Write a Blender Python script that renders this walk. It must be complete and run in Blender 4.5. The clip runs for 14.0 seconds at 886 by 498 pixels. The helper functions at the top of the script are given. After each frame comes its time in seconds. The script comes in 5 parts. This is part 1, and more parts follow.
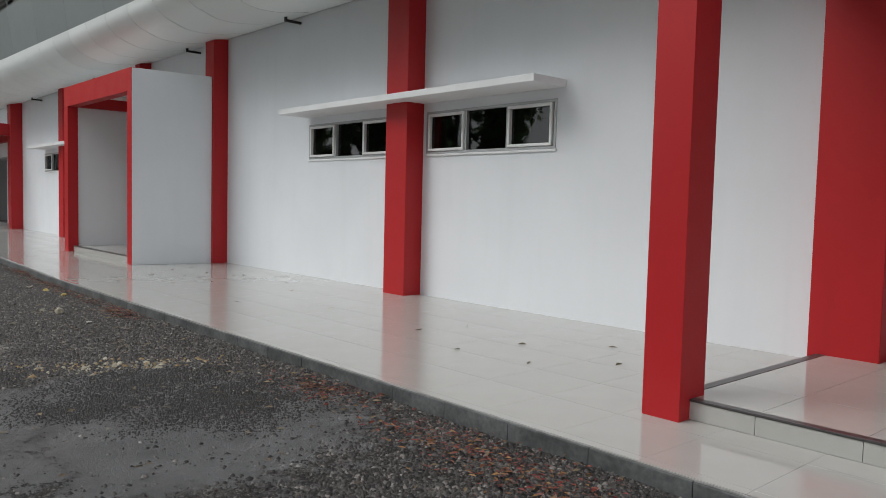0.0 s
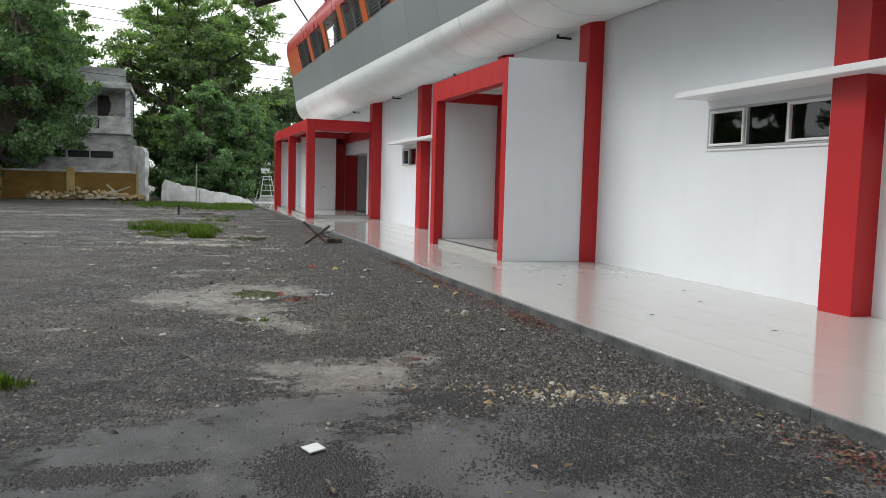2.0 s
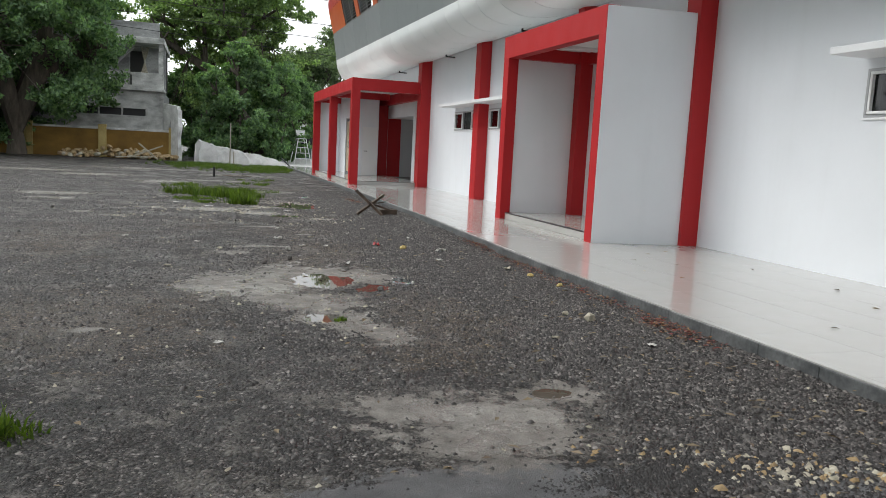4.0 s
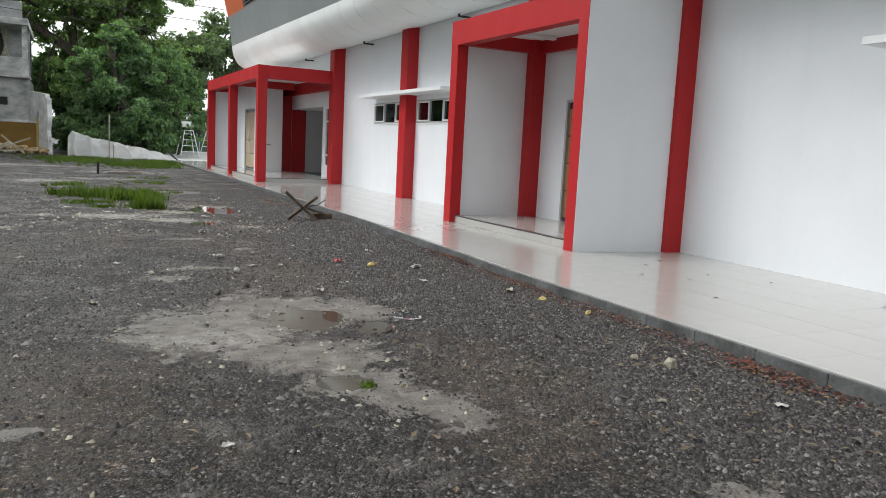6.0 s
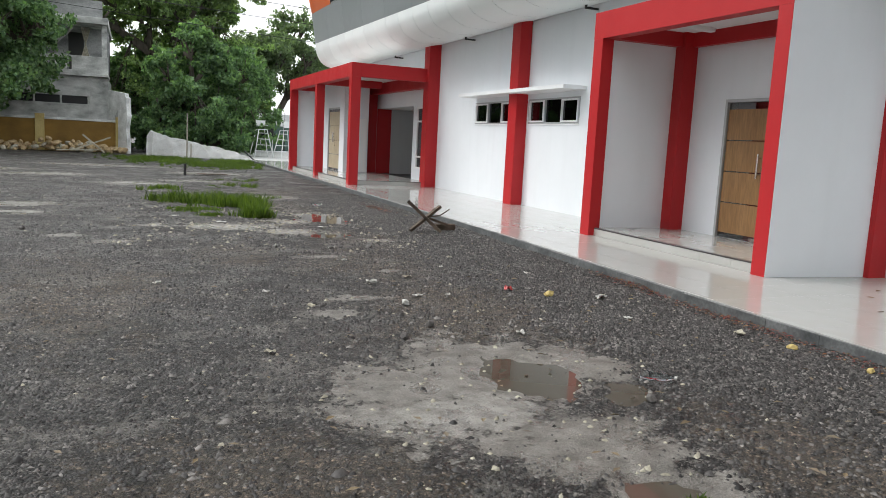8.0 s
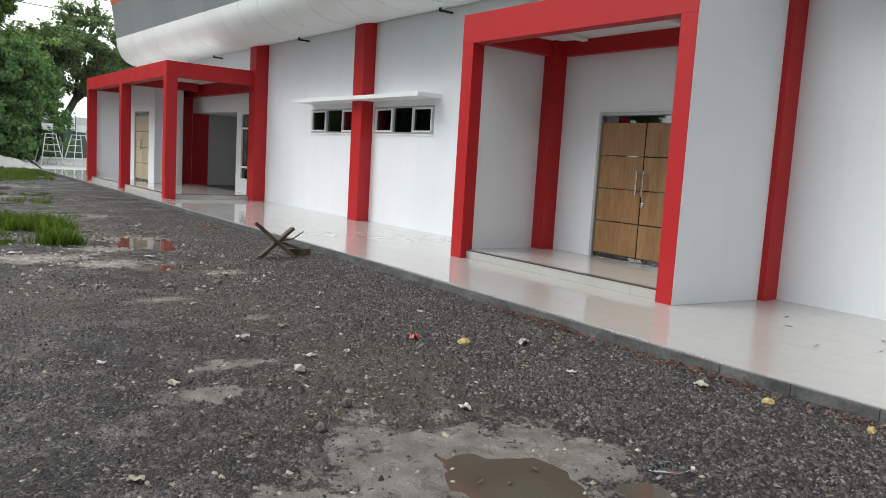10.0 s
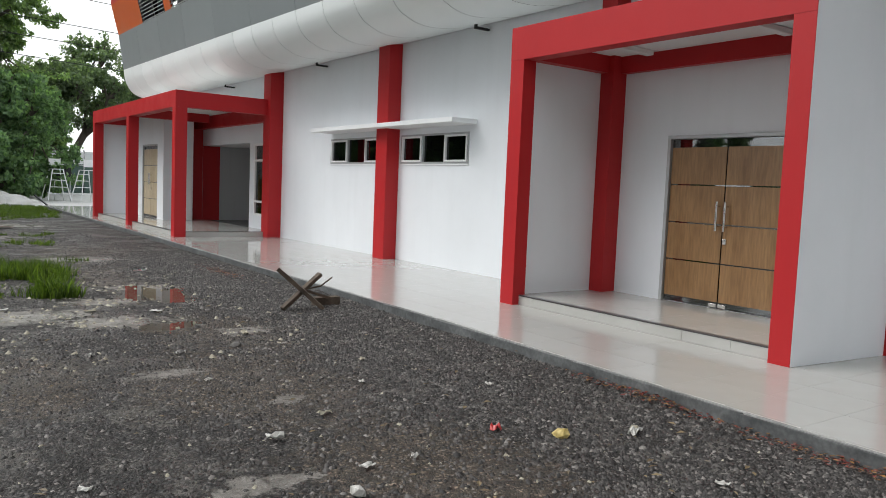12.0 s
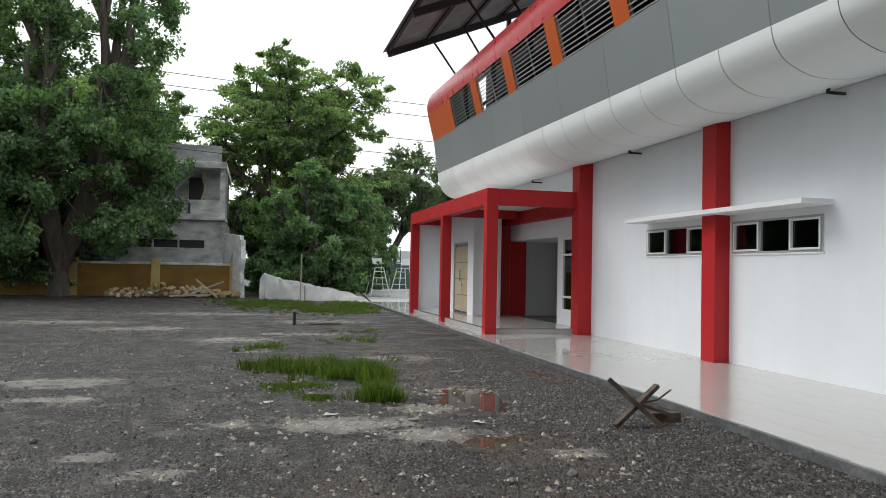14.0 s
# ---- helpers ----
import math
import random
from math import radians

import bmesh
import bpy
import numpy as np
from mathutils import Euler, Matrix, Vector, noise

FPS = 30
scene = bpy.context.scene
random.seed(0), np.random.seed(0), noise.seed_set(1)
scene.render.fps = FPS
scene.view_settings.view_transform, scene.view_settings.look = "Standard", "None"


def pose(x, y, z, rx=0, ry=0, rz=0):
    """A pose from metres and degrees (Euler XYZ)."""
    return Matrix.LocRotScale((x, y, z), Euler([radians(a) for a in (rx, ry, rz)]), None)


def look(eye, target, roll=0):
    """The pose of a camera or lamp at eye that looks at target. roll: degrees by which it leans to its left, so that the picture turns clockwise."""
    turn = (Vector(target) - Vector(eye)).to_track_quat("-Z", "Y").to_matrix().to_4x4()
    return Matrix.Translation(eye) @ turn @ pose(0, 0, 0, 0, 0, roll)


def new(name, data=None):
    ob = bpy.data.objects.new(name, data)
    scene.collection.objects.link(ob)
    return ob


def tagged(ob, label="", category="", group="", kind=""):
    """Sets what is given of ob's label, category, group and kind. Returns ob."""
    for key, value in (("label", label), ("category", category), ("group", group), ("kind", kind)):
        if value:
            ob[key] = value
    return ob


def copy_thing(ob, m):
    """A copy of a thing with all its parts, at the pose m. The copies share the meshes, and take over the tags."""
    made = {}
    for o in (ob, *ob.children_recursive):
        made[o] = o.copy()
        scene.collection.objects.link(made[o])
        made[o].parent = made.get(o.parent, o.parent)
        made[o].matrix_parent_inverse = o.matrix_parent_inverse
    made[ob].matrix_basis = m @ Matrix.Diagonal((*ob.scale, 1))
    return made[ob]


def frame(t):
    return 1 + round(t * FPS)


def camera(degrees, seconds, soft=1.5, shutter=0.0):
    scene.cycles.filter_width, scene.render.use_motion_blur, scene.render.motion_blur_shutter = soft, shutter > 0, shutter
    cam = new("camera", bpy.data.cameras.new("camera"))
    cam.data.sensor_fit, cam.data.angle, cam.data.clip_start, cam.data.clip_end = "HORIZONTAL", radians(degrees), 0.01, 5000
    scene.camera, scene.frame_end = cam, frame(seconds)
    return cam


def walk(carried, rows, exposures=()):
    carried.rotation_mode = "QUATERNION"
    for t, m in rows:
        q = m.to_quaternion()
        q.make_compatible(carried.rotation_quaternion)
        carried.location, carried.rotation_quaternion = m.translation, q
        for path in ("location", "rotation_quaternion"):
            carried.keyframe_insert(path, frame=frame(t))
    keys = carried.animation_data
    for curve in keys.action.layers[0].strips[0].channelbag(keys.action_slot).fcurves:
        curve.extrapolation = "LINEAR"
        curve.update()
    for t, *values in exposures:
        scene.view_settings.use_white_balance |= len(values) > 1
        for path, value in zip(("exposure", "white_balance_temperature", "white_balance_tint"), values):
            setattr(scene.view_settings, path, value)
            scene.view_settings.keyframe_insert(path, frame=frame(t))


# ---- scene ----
cam = camera(60.4, 14.0, soft=0.75)
PATH = [
    (0, (-0.134, 0.151, 1.457), (1.201, 1.634, 1.333), 1.4),
    (0.5, (-0.225, 0.598, 1.437), (0.894, 2.252, 1.31), 0.9),
    (1, (-0.313, 1.068, 1.472), (0.468, 2.903, 1.323), 1.0),
    (1.5, (-0.527, 1.534, 1.49), (0.149, 3.409, 1.325), 2.1),
    (2, (-0.595, 1.989, 1.478), (0.071, 3.868, 1.312), 1.5),
    (2.5, (-0.659, 2.417, 1.49), (-0.009, 4.301, 1.324), 1.5),
    (3, (-0.767, 2.899, 1.484), (-0.157, 4.79, 1.257), 2.5),
    (3.2, (-0.784, 3.109, 1.456), (-0.191, 5.003, 1.206), 2.8),
    (5.3, (-1.106, 5.323, 1.474), (-0.361, 7.164, 1.236), 4.1),
    (5.5, (-1.202, 5.508, 1.492), (-0.389, 7.32, 1.26), 4.2),
    (6, (-1.396, 5.934, 1.502), (-0.513, 7.709, 1.239), 2.9),
    (6.5, (-1.61, 6.394, 1.538), (-0.735, 8.173, 1.271), 1.9),
    (7, (-1.909, 6.806, 1.514), (-1.202, 8.656, 1.241), 3.3),
    (7.2, (-1.992, 6.983, 1.527), (-1.303, 8.84, 1.247), 3.3),
    (9.3, (-2.181, 8.971, 1.57), (-1.278, 10.736, 1.31), 2.2),
    (9.5, (-2.185, 9.119, 1.565), (-1.271, 10.879, 1.305), 2.5),
    (10, (-2.17, 9.526, 1.61), (-0.983, 11.119, 1.379), 3.4),
    (10.5, (-1.974, 9.952, 1.631), (-0.609, 11.4, 1.43), 3.5),
    (11, (-1.904, 10.323, 1.635), (-0.529, 11.765, 1.464), 4.2),
    (11.5, (-1.85, 10.712, 1.672), (-0.538, 12.214, 1.522), 4.1),
    (12, (-1.692, 11.092, 1.658), (-0.523, 12.707, 1.498), 2.4),
    (12.5, (-1.663, 11.422, 1.678), (-0.701, 13.17, 1.544), 1.9),
    (13, (-1.717, 11.749, 1.717), (-0.879, 13.564, 1.671), 1.6),
    (13.5, (-1.686, 12.044, 1.71), (-1.072, 13.948, 1.693), 1.2),
    (14, (-1.605, 12.3, 1.72), (-1.127, 14.241, 1.776), 1.1),
]
EXPOSURES = [(0, 0.26), (1, 0.40), (2.5, 0.64), (5.5, 0.66), (7, 0.84), (9.5, 0.82), (10.5, 0.50), (11, 0.45), (12.5, 0.60), (13, 0.52), (14, 0.40)]
walk(cam, [(t, look(eye, target, roll)) for t, eye, target, roll in PATH], EXPOSURES)

# ---- world, sun, exposure ----
world = bpy.data.worlds.new("world")
scene.world = world
world.use_nodes = True
wn = world.node_tree
wn.nodes.clear()
w_sky = wn.nodes.new("ShaderNodeTexSky")
w_sky.sky_type = "NISHITA"
w_sky.sun_disc = False
w_sky.sun_elevation = radians(49)
w_sky.sun_rotation = radians(304)
w_sky.air_density, w_sky.dust_density, w_sky.ozone_density = 1.0, 1.5, 1.0
w_hsv = wn.nodes.new("ShaderNodeHueSaturation")
w_hsv.inputs["Saturation"].default_value = 0.12
w_bg = wn.nodes.new("ShaderNodeBackground")
w_bg.inputs["Strength"].default_value = 0.15
w_out = wn.nodes.new("ShaderNodeOutputWorld")
w_mix = wn.nodes.new("ShaderNodeMix")
w_mix.data_type = "RGBA"
w_mix.inputs[0].default_value = 0.8
w_mix.inputs[7].default_value = (6.0, 6.25, 6.45, 1)
wn.links.new(w_sky.outputs[0], w_hsv.inputs["Color"])
wn.links.new(w_hsv.outputs[0], w_mix.inputs[6])
wn.links.new(w_mix.outputs[2], w_bg.inputs[0])
wn.links.new(w_bg.outputs[0], w_out.inputs[0])

sun_data = bpy.data.lights.new("sun", "SUN")
sun_data.energy, sun_data.angle, sun_data.color = 1.45, radians(35), (1.0, 0.985, 0.96)
sun = new("sun", sun_data)
sun.matrix_world = look((-36, 24, 50), (0, 0, 0))


# ---- materials ----
def mat(name, base, rough=0.6, metal=0.0, spec=0.5):
    m = bpy.data.materials.new(name)
    m.use_nodes = True
    b = m.node_tree.nodes["Principled BSDF"]
    b.inputs["Base Color"].default_value = (*base, 1)
    b.inputs["Roughness"].default_value = rough
    b.inputs["Metallic"].default_value = metal
    b.inputs["Specular IOR Level"].default_value = spec
    return m


def node(m, kind, **sockets):
    n = m.node_tree.nodes.new(kind)
    for key, value in sockets.items():
        n.inputs[key.replace("_", " ")].default_value = value
    return n


def link(m, a, b):
    m.node_tree.links.new(a, b)


def bsdf(m):
    return m.node_tree.nodes["Principled BSDF"]


def coords(m, scale=(1, 1, 1), space="Object"):
    tc = node(m, "ShaderNodeTexCoord")
    mp = node(m, "ShaderNodeMapping", Scale=scale)
    link(m, tc.outputs[space], mp.inputs[0])
    return mp.outputs[0]


def noise_of(m, scale, detail=4.0, stretch=(1, 1, 1), rough=0.55, space="Object"):
    n = node(m, "ShaderNodeTexNoise", Scale=scale, Detail=detail, Roughness=rough)
    link(m, coords(m, stretch, space), n.inputs["Vector"])
    return n.outputs["Fac"]


def ramp_of(m, fac, stops):
    r = node(m, "ShaderNodeValToRGB")
    while len(r.color_ramp.elements) < len(stops):
        r.color_ramp.elements.new(0.5)
    for el, (p, c) in zip(r.color_ramp.elements, stops):
        el.position, el.color = p, (*c, 1) if len(c) == 3 else c
    link(m, fac, r.inputs[0])
    return r.outputs[0]


def mixed(m, fac, a, b, mode="MIX"):
    n = m.node_tree.nodes.new("ShaderNodeMix")
    n.data_type, n.blend_type = "RGBA", mode
    for value, socket in ((fac, n.inputs[0]), (a, n.inputs[6]), (b, n.inputs[7])):
        if hasattr(value, "links"):
            link(m, value, socket)
        else:
            socket.default_value = value if isinstance(value, float) else (*value, 1)
    return n.outputs[2]


def bumped(m, height, strength=0.3, dist=0.01):
    b = node(m, "ShaderNodeBump", Strength=strength, Distance=dist)
    link(m, height, b.inputs["Height"])
    link(m, b.outputs[0], bsdf(m).inputs["Normal"])
    return b


def gray(v):
    return (v, v, v)


def painted(name, base, dark, rough=0.5, spec=0.5, stain=0.35):
    """Painted render: broad cloudiness, rain streaks and a fine orange-peel relief."""
    m = mat(name, base, rough, 0, spec)
    broad = ramp_of(m, noise_of(m, 0.7, 5), [(0.35, gray(0)), (0.75, gray(1))])
    streak = ramp_of(m, noise_of(m, 3.0, 6, (1, 1, 0.08)), [(0.52, gray(0)), (0.8, gray(1))])
    c = mixed(m, broad, base, tuple(0.94 * v for v in base))
    c2 = node(m, "ShaderNodeMath", **{})
    c2.operation = "MULTIPLY"
    link(m, streak, c2.inputs[0])
    c2.inputs[1].default_value = stain
    c = mixed(m, c2.outputs[0], c, dark)
    link(m, c, bsdf(m).inputs["Base Color"])
    rr = ramp_of(m, noise_of(m, 2.5, 4), [(0.3, gray(rough * 0.85)), (0.7, gray(min(1, rough * 1.15)))])
    link(m, rr, bsdf(m).inputs["Roughness"])
    bumped(m, noise_of(m, 90, 3), 0.12, 0.004)
    return m


M_WHITE = painted("white_wall_paint", (0.77, 0.795, 0.825), (0.63, 0.65, 0.66), 0.55, 0.4, 0.22)
M_RED = painted("red_paint", (0.44, 0.014, 0.018), (0.32, 0.012, 0.014), 0.48, 0.35, 0.25)
M_CANOPY = painted("white_canopy_paint", (0.82, 0.83, 0.84), (0.62, 0.62, 0.61), 0.5, 0.4, 0.3)
M_SOFFIT = painted("white_soffit", (0.78, 0.78, 0.77), (0.68, 0.68, 0.66), 0.7, 0.3, 0.15)
# recess walls take a greyer base than the facade
M_RECESS = painted("grey_recess", (0.50, 0.51, 0.52), (0.28, 0.28, 0.28), 0.6, 0.4, 0.2)


def tile_material():
    m = mat("cream_polished_tile", (0.66, 0.645, 0.60), 0.10, 0, 0.55)
    oi = node(m, "ShaderNodeObjectInfo")
    c = ramp_of(m, oi.outputs["Random"], [(0.0, (0.425, 0.420, 0.400)), (1.0, (0.437, 0.432, 0.412))])
    vein = ramp_of(m, noise_of(m, 4.0, 7), [(0.4, gray(0)), (0.75, gray(1))])
    dirt = ramp_of(m, noise_of(m, 0.9, 6), [(0.5, gray(0)), (0.85, gray(0.55))])
    c = mixed(m, vein, c, (0.415, 0.41, 0.388))
    c = mixed(m, dirt, c, (0.37, 0.36, 0.335))
    link(m, c, bsdf(m).inputs["Base Color"])
    r = ramp_of(m, noise_of(m, 1.7, 5), [(0.35, gray(0.05)), (0.75, gray(0.16))])
    link(m, r, bsdf(m).inputs["Roughness"])
    bumped(m, noise_of(m, 6, 2), 0.02, 0.004)
    return m


M_TILE = tile_material()
M_GROUT = mat("tile_grout", (0.42, 0.41, 0.385), 0.35)


def concrete(name, lo, hi, rough=0.85, scale=1.6, bump=0.35):
    m = mat(name, lo, rough, 0, 0.35)
    a = ramp_of(m, noise_of(m, scale, 8, (1, 1, 1.5)), [(0.3, lo), (0.7, hi)])
    b = ramp_of(m, noise_of(m, 26, 4), [(0.35, gray(0.75)), (0.65, gray(1.1))])
    link(m, mixed(m, 1.0, a, b, "MULTIPLY"), bsdf(m).inputs["Base Color"])
    bumped(m, noise_of(m, 45, 6), bump, 0.01)
    return m


M_KERB = concrete("kerb_concrete", (0.20, 0.203, 0.20), (0.36, 0.362, 0.355), 0.8, 2.2)
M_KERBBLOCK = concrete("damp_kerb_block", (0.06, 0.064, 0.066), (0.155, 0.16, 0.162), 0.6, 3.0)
M_OLDWALL = concrete("weathered_white_concrete", (0.24, 0.245, 0.235), (0.74, 0.75, 0.73), 0.9, 0.9)
M_RUINWALL = concrete("flaking_white_render", (0.46, 0.47, 0.46), (0.80, 0.81, 0.80), 0.9, 1.4)
M_GREYHOUSE = concrete("grey_weathered_render", (0.20, 0.205, 0.205), (0.50, 0.51, 0.51), 0.9, 0.9)
M_COURT = concrete("pale_court_concrete", (0.42, 0.43, 0.42), (0.60, 0.60, 0.58), 0.7, 0.5)
M_FENCE = concrete("ochre_wall_paint", (0.15, 0.085, 0.018), (0.26, 0.15, 0.03), 0.75, 0.8, 0.15)
M_FENCEPOST = concrete("pale_ochre_paint", (0.34, 0.26, 0.09), (0.48, 0.38, 0.16), 0.75, 0.8, 0.15)

M_NOSING = mat("dark_step_nosing", (0.055, 0.05, 0.052), 0.35)
M_STEEL = mat("black_steel", (0.03, 0.03, 0.032), 0.5, 0.4)
M_ROOFSTEEL = mat("brown_primer_steel", (0.05, 0.043, 0.042), 0.6, 0.3)
M_CHROME = mat("brushed_chrome", (0.62, 0.60, 0.57), 0.22, 1.0)
M_ALU = mat("grey_aluminium_frame", (0.43, 0.44, 0.45), 0.38, 0.3)
M_SASH = mat("white_sash", (0.80, 0.81, 0.81), 0.4)
# low base colour carries the dimness of rooms behind glass and openings
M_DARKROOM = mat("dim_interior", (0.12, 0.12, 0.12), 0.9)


def glass_material(name, tint, ior):
    m = mat(name, tint, 0.02)
    b = bsdf(m)
    b.inputs["Transmission Weight"].default_value = 1.0
    b.inputs["IOR"].default_value = ior
    bumped(m, noise_of(m, 1.5, 2), 0.015, 0.01)
    return m


M_DOORGLASS = glass_material("clear_door_glass", (0.22, 0.25, 0.25), 2.1)
M_GLASS = glass_material("dark_tinted_glass", (0.05, 0.06, 0.06), 1.5)


def panel_material(name, base, rough, metal):
    m = mat(name, base, rough, metal, 0.5)
    oi = node(m, "ShaderNodeObjectInfo")
    c = ramp_of(m, oi.outputs["Random"], [(0, tuple(v * 0.95 for v in base)), (1, tuple(min(1, v * 1.04) for v in base))])
    s = ramp_of(m, noise_of(m, 0.8, 5, (1, 1, 0.25)), [(0.45, gray(1)), (0.9, gray(0.96))])
    link(m, mixed(m, 1.0, c, s, "MULTIPLY"), bsdf(m).inputs["Base Color"])
    r = ramp_of(m, noise_of(m, 2.2, 5), [(0.3, gray(rough * 0.94)), (0.7, gray(rough * 1.08))])
    link(m, r, bsdf(m).inputs["Roughness"])
    bumped(m, noise_of(m, 1.1, 2), 0.02, 0.02)
    return m


M_SILVER = panel_material("silver_composite_panel", (0.83, 0.87, 0.86), 0.46, 0.05)
M_GREYPANEL = panel_material("grey_composite_panel", (0.26, 0.285, 0.29), 0.34, 0.1)
M_ORANGE = panel_material("orange_composite_panel", (0.62, 0.12, 0.025), 0.33, 0.05)
M_REDPANEL = panel_material("red_composite_panel", (0.60, 0.045, 0.055), 0.28, 0.05)
M_LOUVRE = mat("grey_louvre_blade", (0.33, 0.34, 0.33), 0.45, 0.3)


def wood_material(name, a, b, along=(1, 1, 0.06), scale=9.0, rough=0.38):
    m = mat(name, a, rough)
    g = ramp_of(m, noise_of(m, scale, 7, along), [(0.3, a), (0.7, b)])
    f = ramp_of(m, noise_of(m, scale * 7, 4, along), [(0.35, gray(0.8)), (0.65, gray(1.1))])
    link(m, mixed(m, 1.0, g, f, "MULTIPLY"), bsdf(m).inputs["Base Color"])
    bumped(m, noise_of(m, scale * 7, 4, along), 0.08, 0.003)
    return m


M_DOORWOOD = wood_material("brown_door_film", (0.235, 0.125, 0.05), (0.31, 0.175, 0.075), (1, 1, 0.12), 5.0, 0.3)
M_CREAMDOOR = wood_material("cream_door_film", (0.42, 0.34, 0.22), (0.50, 0.42, 0.28), (1, 1, 0.12), 5.0, 0.35)
M_TIMBER = wood_material("weathered_dark_timber", (0.045, 0.032, 0.023), (0.15, 0.11, 0.08), (1, 1, 1), 6.0, 0.8)
M_BARK = wood_material("tree_bark", (0.05, 0.042, 0.033), (0.12, 0.10, 0.08), (1, 1, 0.2), 5.0, 0.9)


def leaf_material(name, dark, light):
    m = mat(name, light, 0.5, 0, 0.35)
    geo = node(m, "ShaderNodeNewGeometry")
    c = ramp_of(m, geo.outputs["Random Per Island"], [(0, dark), (0.55, tuple((p + q) / 2 for p, q in zip(dark, light))), (1, light)])
    clump = ramp_of(m, noise_of(m, 0.45, 3), [(0.3, gray(0.65)), (0.7, gray(1.15))])
    c = mixed(m, 1.0, c, clump, "MULTIPLY")
    b = bsdf(m)
    link(m, c, b.inputs["Base Color"])
    tr = node(m, "ShaderNodeBsdfTranslucent")
    link(m, mixed(m, 1.0, c, (1.1, 1.3, 0.5), "MULTIPLY"), tr.inputs[0])
    mx = node(m, "ShaderNodeMixShader", Fac=0.5)
    link(m, b.outputs[0], mx.inputs[1])
    link(m, tr.outputs[0], mx.inputs[2])
    link(m, mx.outputs[0], m.node_tree.nodes["Material Output"].inputs[0])
    return m


M_LEAF = leaf_material("mid_green_leaves", (0.105, 0.170, 0.082), (0.33, 0.45, 0.20))
M_LEAF_DARK = leaf_material("deep_green_leaves", (0.082, 0.150, 0.088), (0.25, 0.38, 0.195))
M_LEAF_PALE = leaf_material("grey_green_foliage", (0.10, 0.145, 0.095), (0.23, 0.30, 0.185))
M_GRASS = leaf_material("fresh_grass", (0.040, 0.075, 0.016), (0.165, 0.235, 0.04))


def ground_material():
    """Wet crushed-stone yard: dark chippings in fines with gap shade painted into the colour, pale silty mud and damp
    asphalt mixed by painted masks.
    """
    m = mat("wet_gravel_yard", (0.06, 0.06, 0.06), 0.75, 0, 0.4)

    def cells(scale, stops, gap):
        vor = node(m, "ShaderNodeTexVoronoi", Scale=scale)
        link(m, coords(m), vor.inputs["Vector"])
        # tops lightened and cell edges darkened: shade between stones put into the colour
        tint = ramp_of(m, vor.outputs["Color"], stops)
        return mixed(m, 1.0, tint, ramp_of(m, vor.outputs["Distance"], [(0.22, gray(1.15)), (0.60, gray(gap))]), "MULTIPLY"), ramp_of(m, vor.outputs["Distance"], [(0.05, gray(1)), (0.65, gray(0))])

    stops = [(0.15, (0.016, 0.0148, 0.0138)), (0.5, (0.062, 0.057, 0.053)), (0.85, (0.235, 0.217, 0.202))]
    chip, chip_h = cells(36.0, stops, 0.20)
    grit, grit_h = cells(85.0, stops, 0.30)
    pick = ramp_of(m, noise_of(m, 14, 5, rough=0.7), [(0.46, gray(0)), (0.56, gray(1))])
    big = ramp_of(m, noise_of(m, 0.55, 7), [(0.35, gray(0.75)), (0.7, gray(1.3))])
    # pale and dark mottling that also carries the shadows round clods as colour
    clod = ramp_of(m, noise_of(m, 11, 12, rough=0.85), [(0.38, gray(0.18)), (0.5, gray(0.9)), (0.62, gray(2.3))])
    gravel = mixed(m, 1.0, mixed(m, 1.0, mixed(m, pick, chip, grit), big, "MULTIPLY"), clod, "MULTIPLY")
    relief = mixed(m, pick, chip_h, grit_h)
    silt = ramp_of(m, noise_of(m, 1.9, 15, rough=0.8), [(0.52, gray(0)), (0.57, gray(0.6))])
    att = node(m, "ShaderNodeAttribute")
    att.attribute_name = "patches"
    sep = node(m, "ShaderNodeSeparateColor")
    link(m, att.outputs["Color"], sep.inputs[0])
    edge = ramp_of(m, noise_of(m, 3.2, 15, rough=0.84), [(0.3, gray(0)), (0.7, gray(1))])

    def mask(channel, lo=0.47, hi=0.54):
        add = node(m, "ShaderNodeMath")
        add.operation = "MULTIPLY_ADD"
        link(m, edge, add.inputs[0])
        add.inputs[1].default_value = 1.85
        sub = node(m, "ShaderNodeMath")
        sub.operation = "SUBTRACT"
        link(m, channel, sub.inputs[0])
        sub.inputs[1].default_value = 0.96
        link(m, sub.outputs[0], add.inputs[2])
        return ramp_of(m, add.outputs[0], [(lo, gray(0)), (hi, gray(1))])

    mud = ramp_of(m, noise_of(m, 6, 9, rough=0.65), [(0.3, (0.105, 0.096, 0.084)), (0.7, (0.29, 0.272, 0.245))])
    mud = mixed(m, 1.0, mud, ramp_of(m, noise_of(m, 80, 6, rough=0.8), [(0.35, gray(0.45)), (0.65, gray(1.25))]), "MULTIPLY")
    tar = ramp_of(m, noise_of(m, 2.6, 12, rough=0.72), [(0.32, (0.050, 0.052, 0.055)), (0.68, (0.165, 0.168, 0.172))])
    tar = mixed(m, 1.0, tar, ramp_of(m, noise_of(m, 160, 4, rough=0.8), [(0.35, gray(0.5)), (0.65, gray(1.4))]), "MULTIPLY")
    mk_mud, mk_tar, mk_pale, mk_brown = mask(sep.outputs[0]), mask(sep.outputs[1]), mask(sep.outputs[2]), mask(att.outputs["Alpha"])
    earth = mixed(m, 0.3, mixed(m, 1.0, gravel, (1.25, 1.06, 0.86), "MULTIPLY"), ramp_of(m, noise_of(m, 55, 8, rough=0.8), [(0.3, (0.020, 0.0165, 0.0125)), (0.7, (0.125, 0.107, 0.083))]))
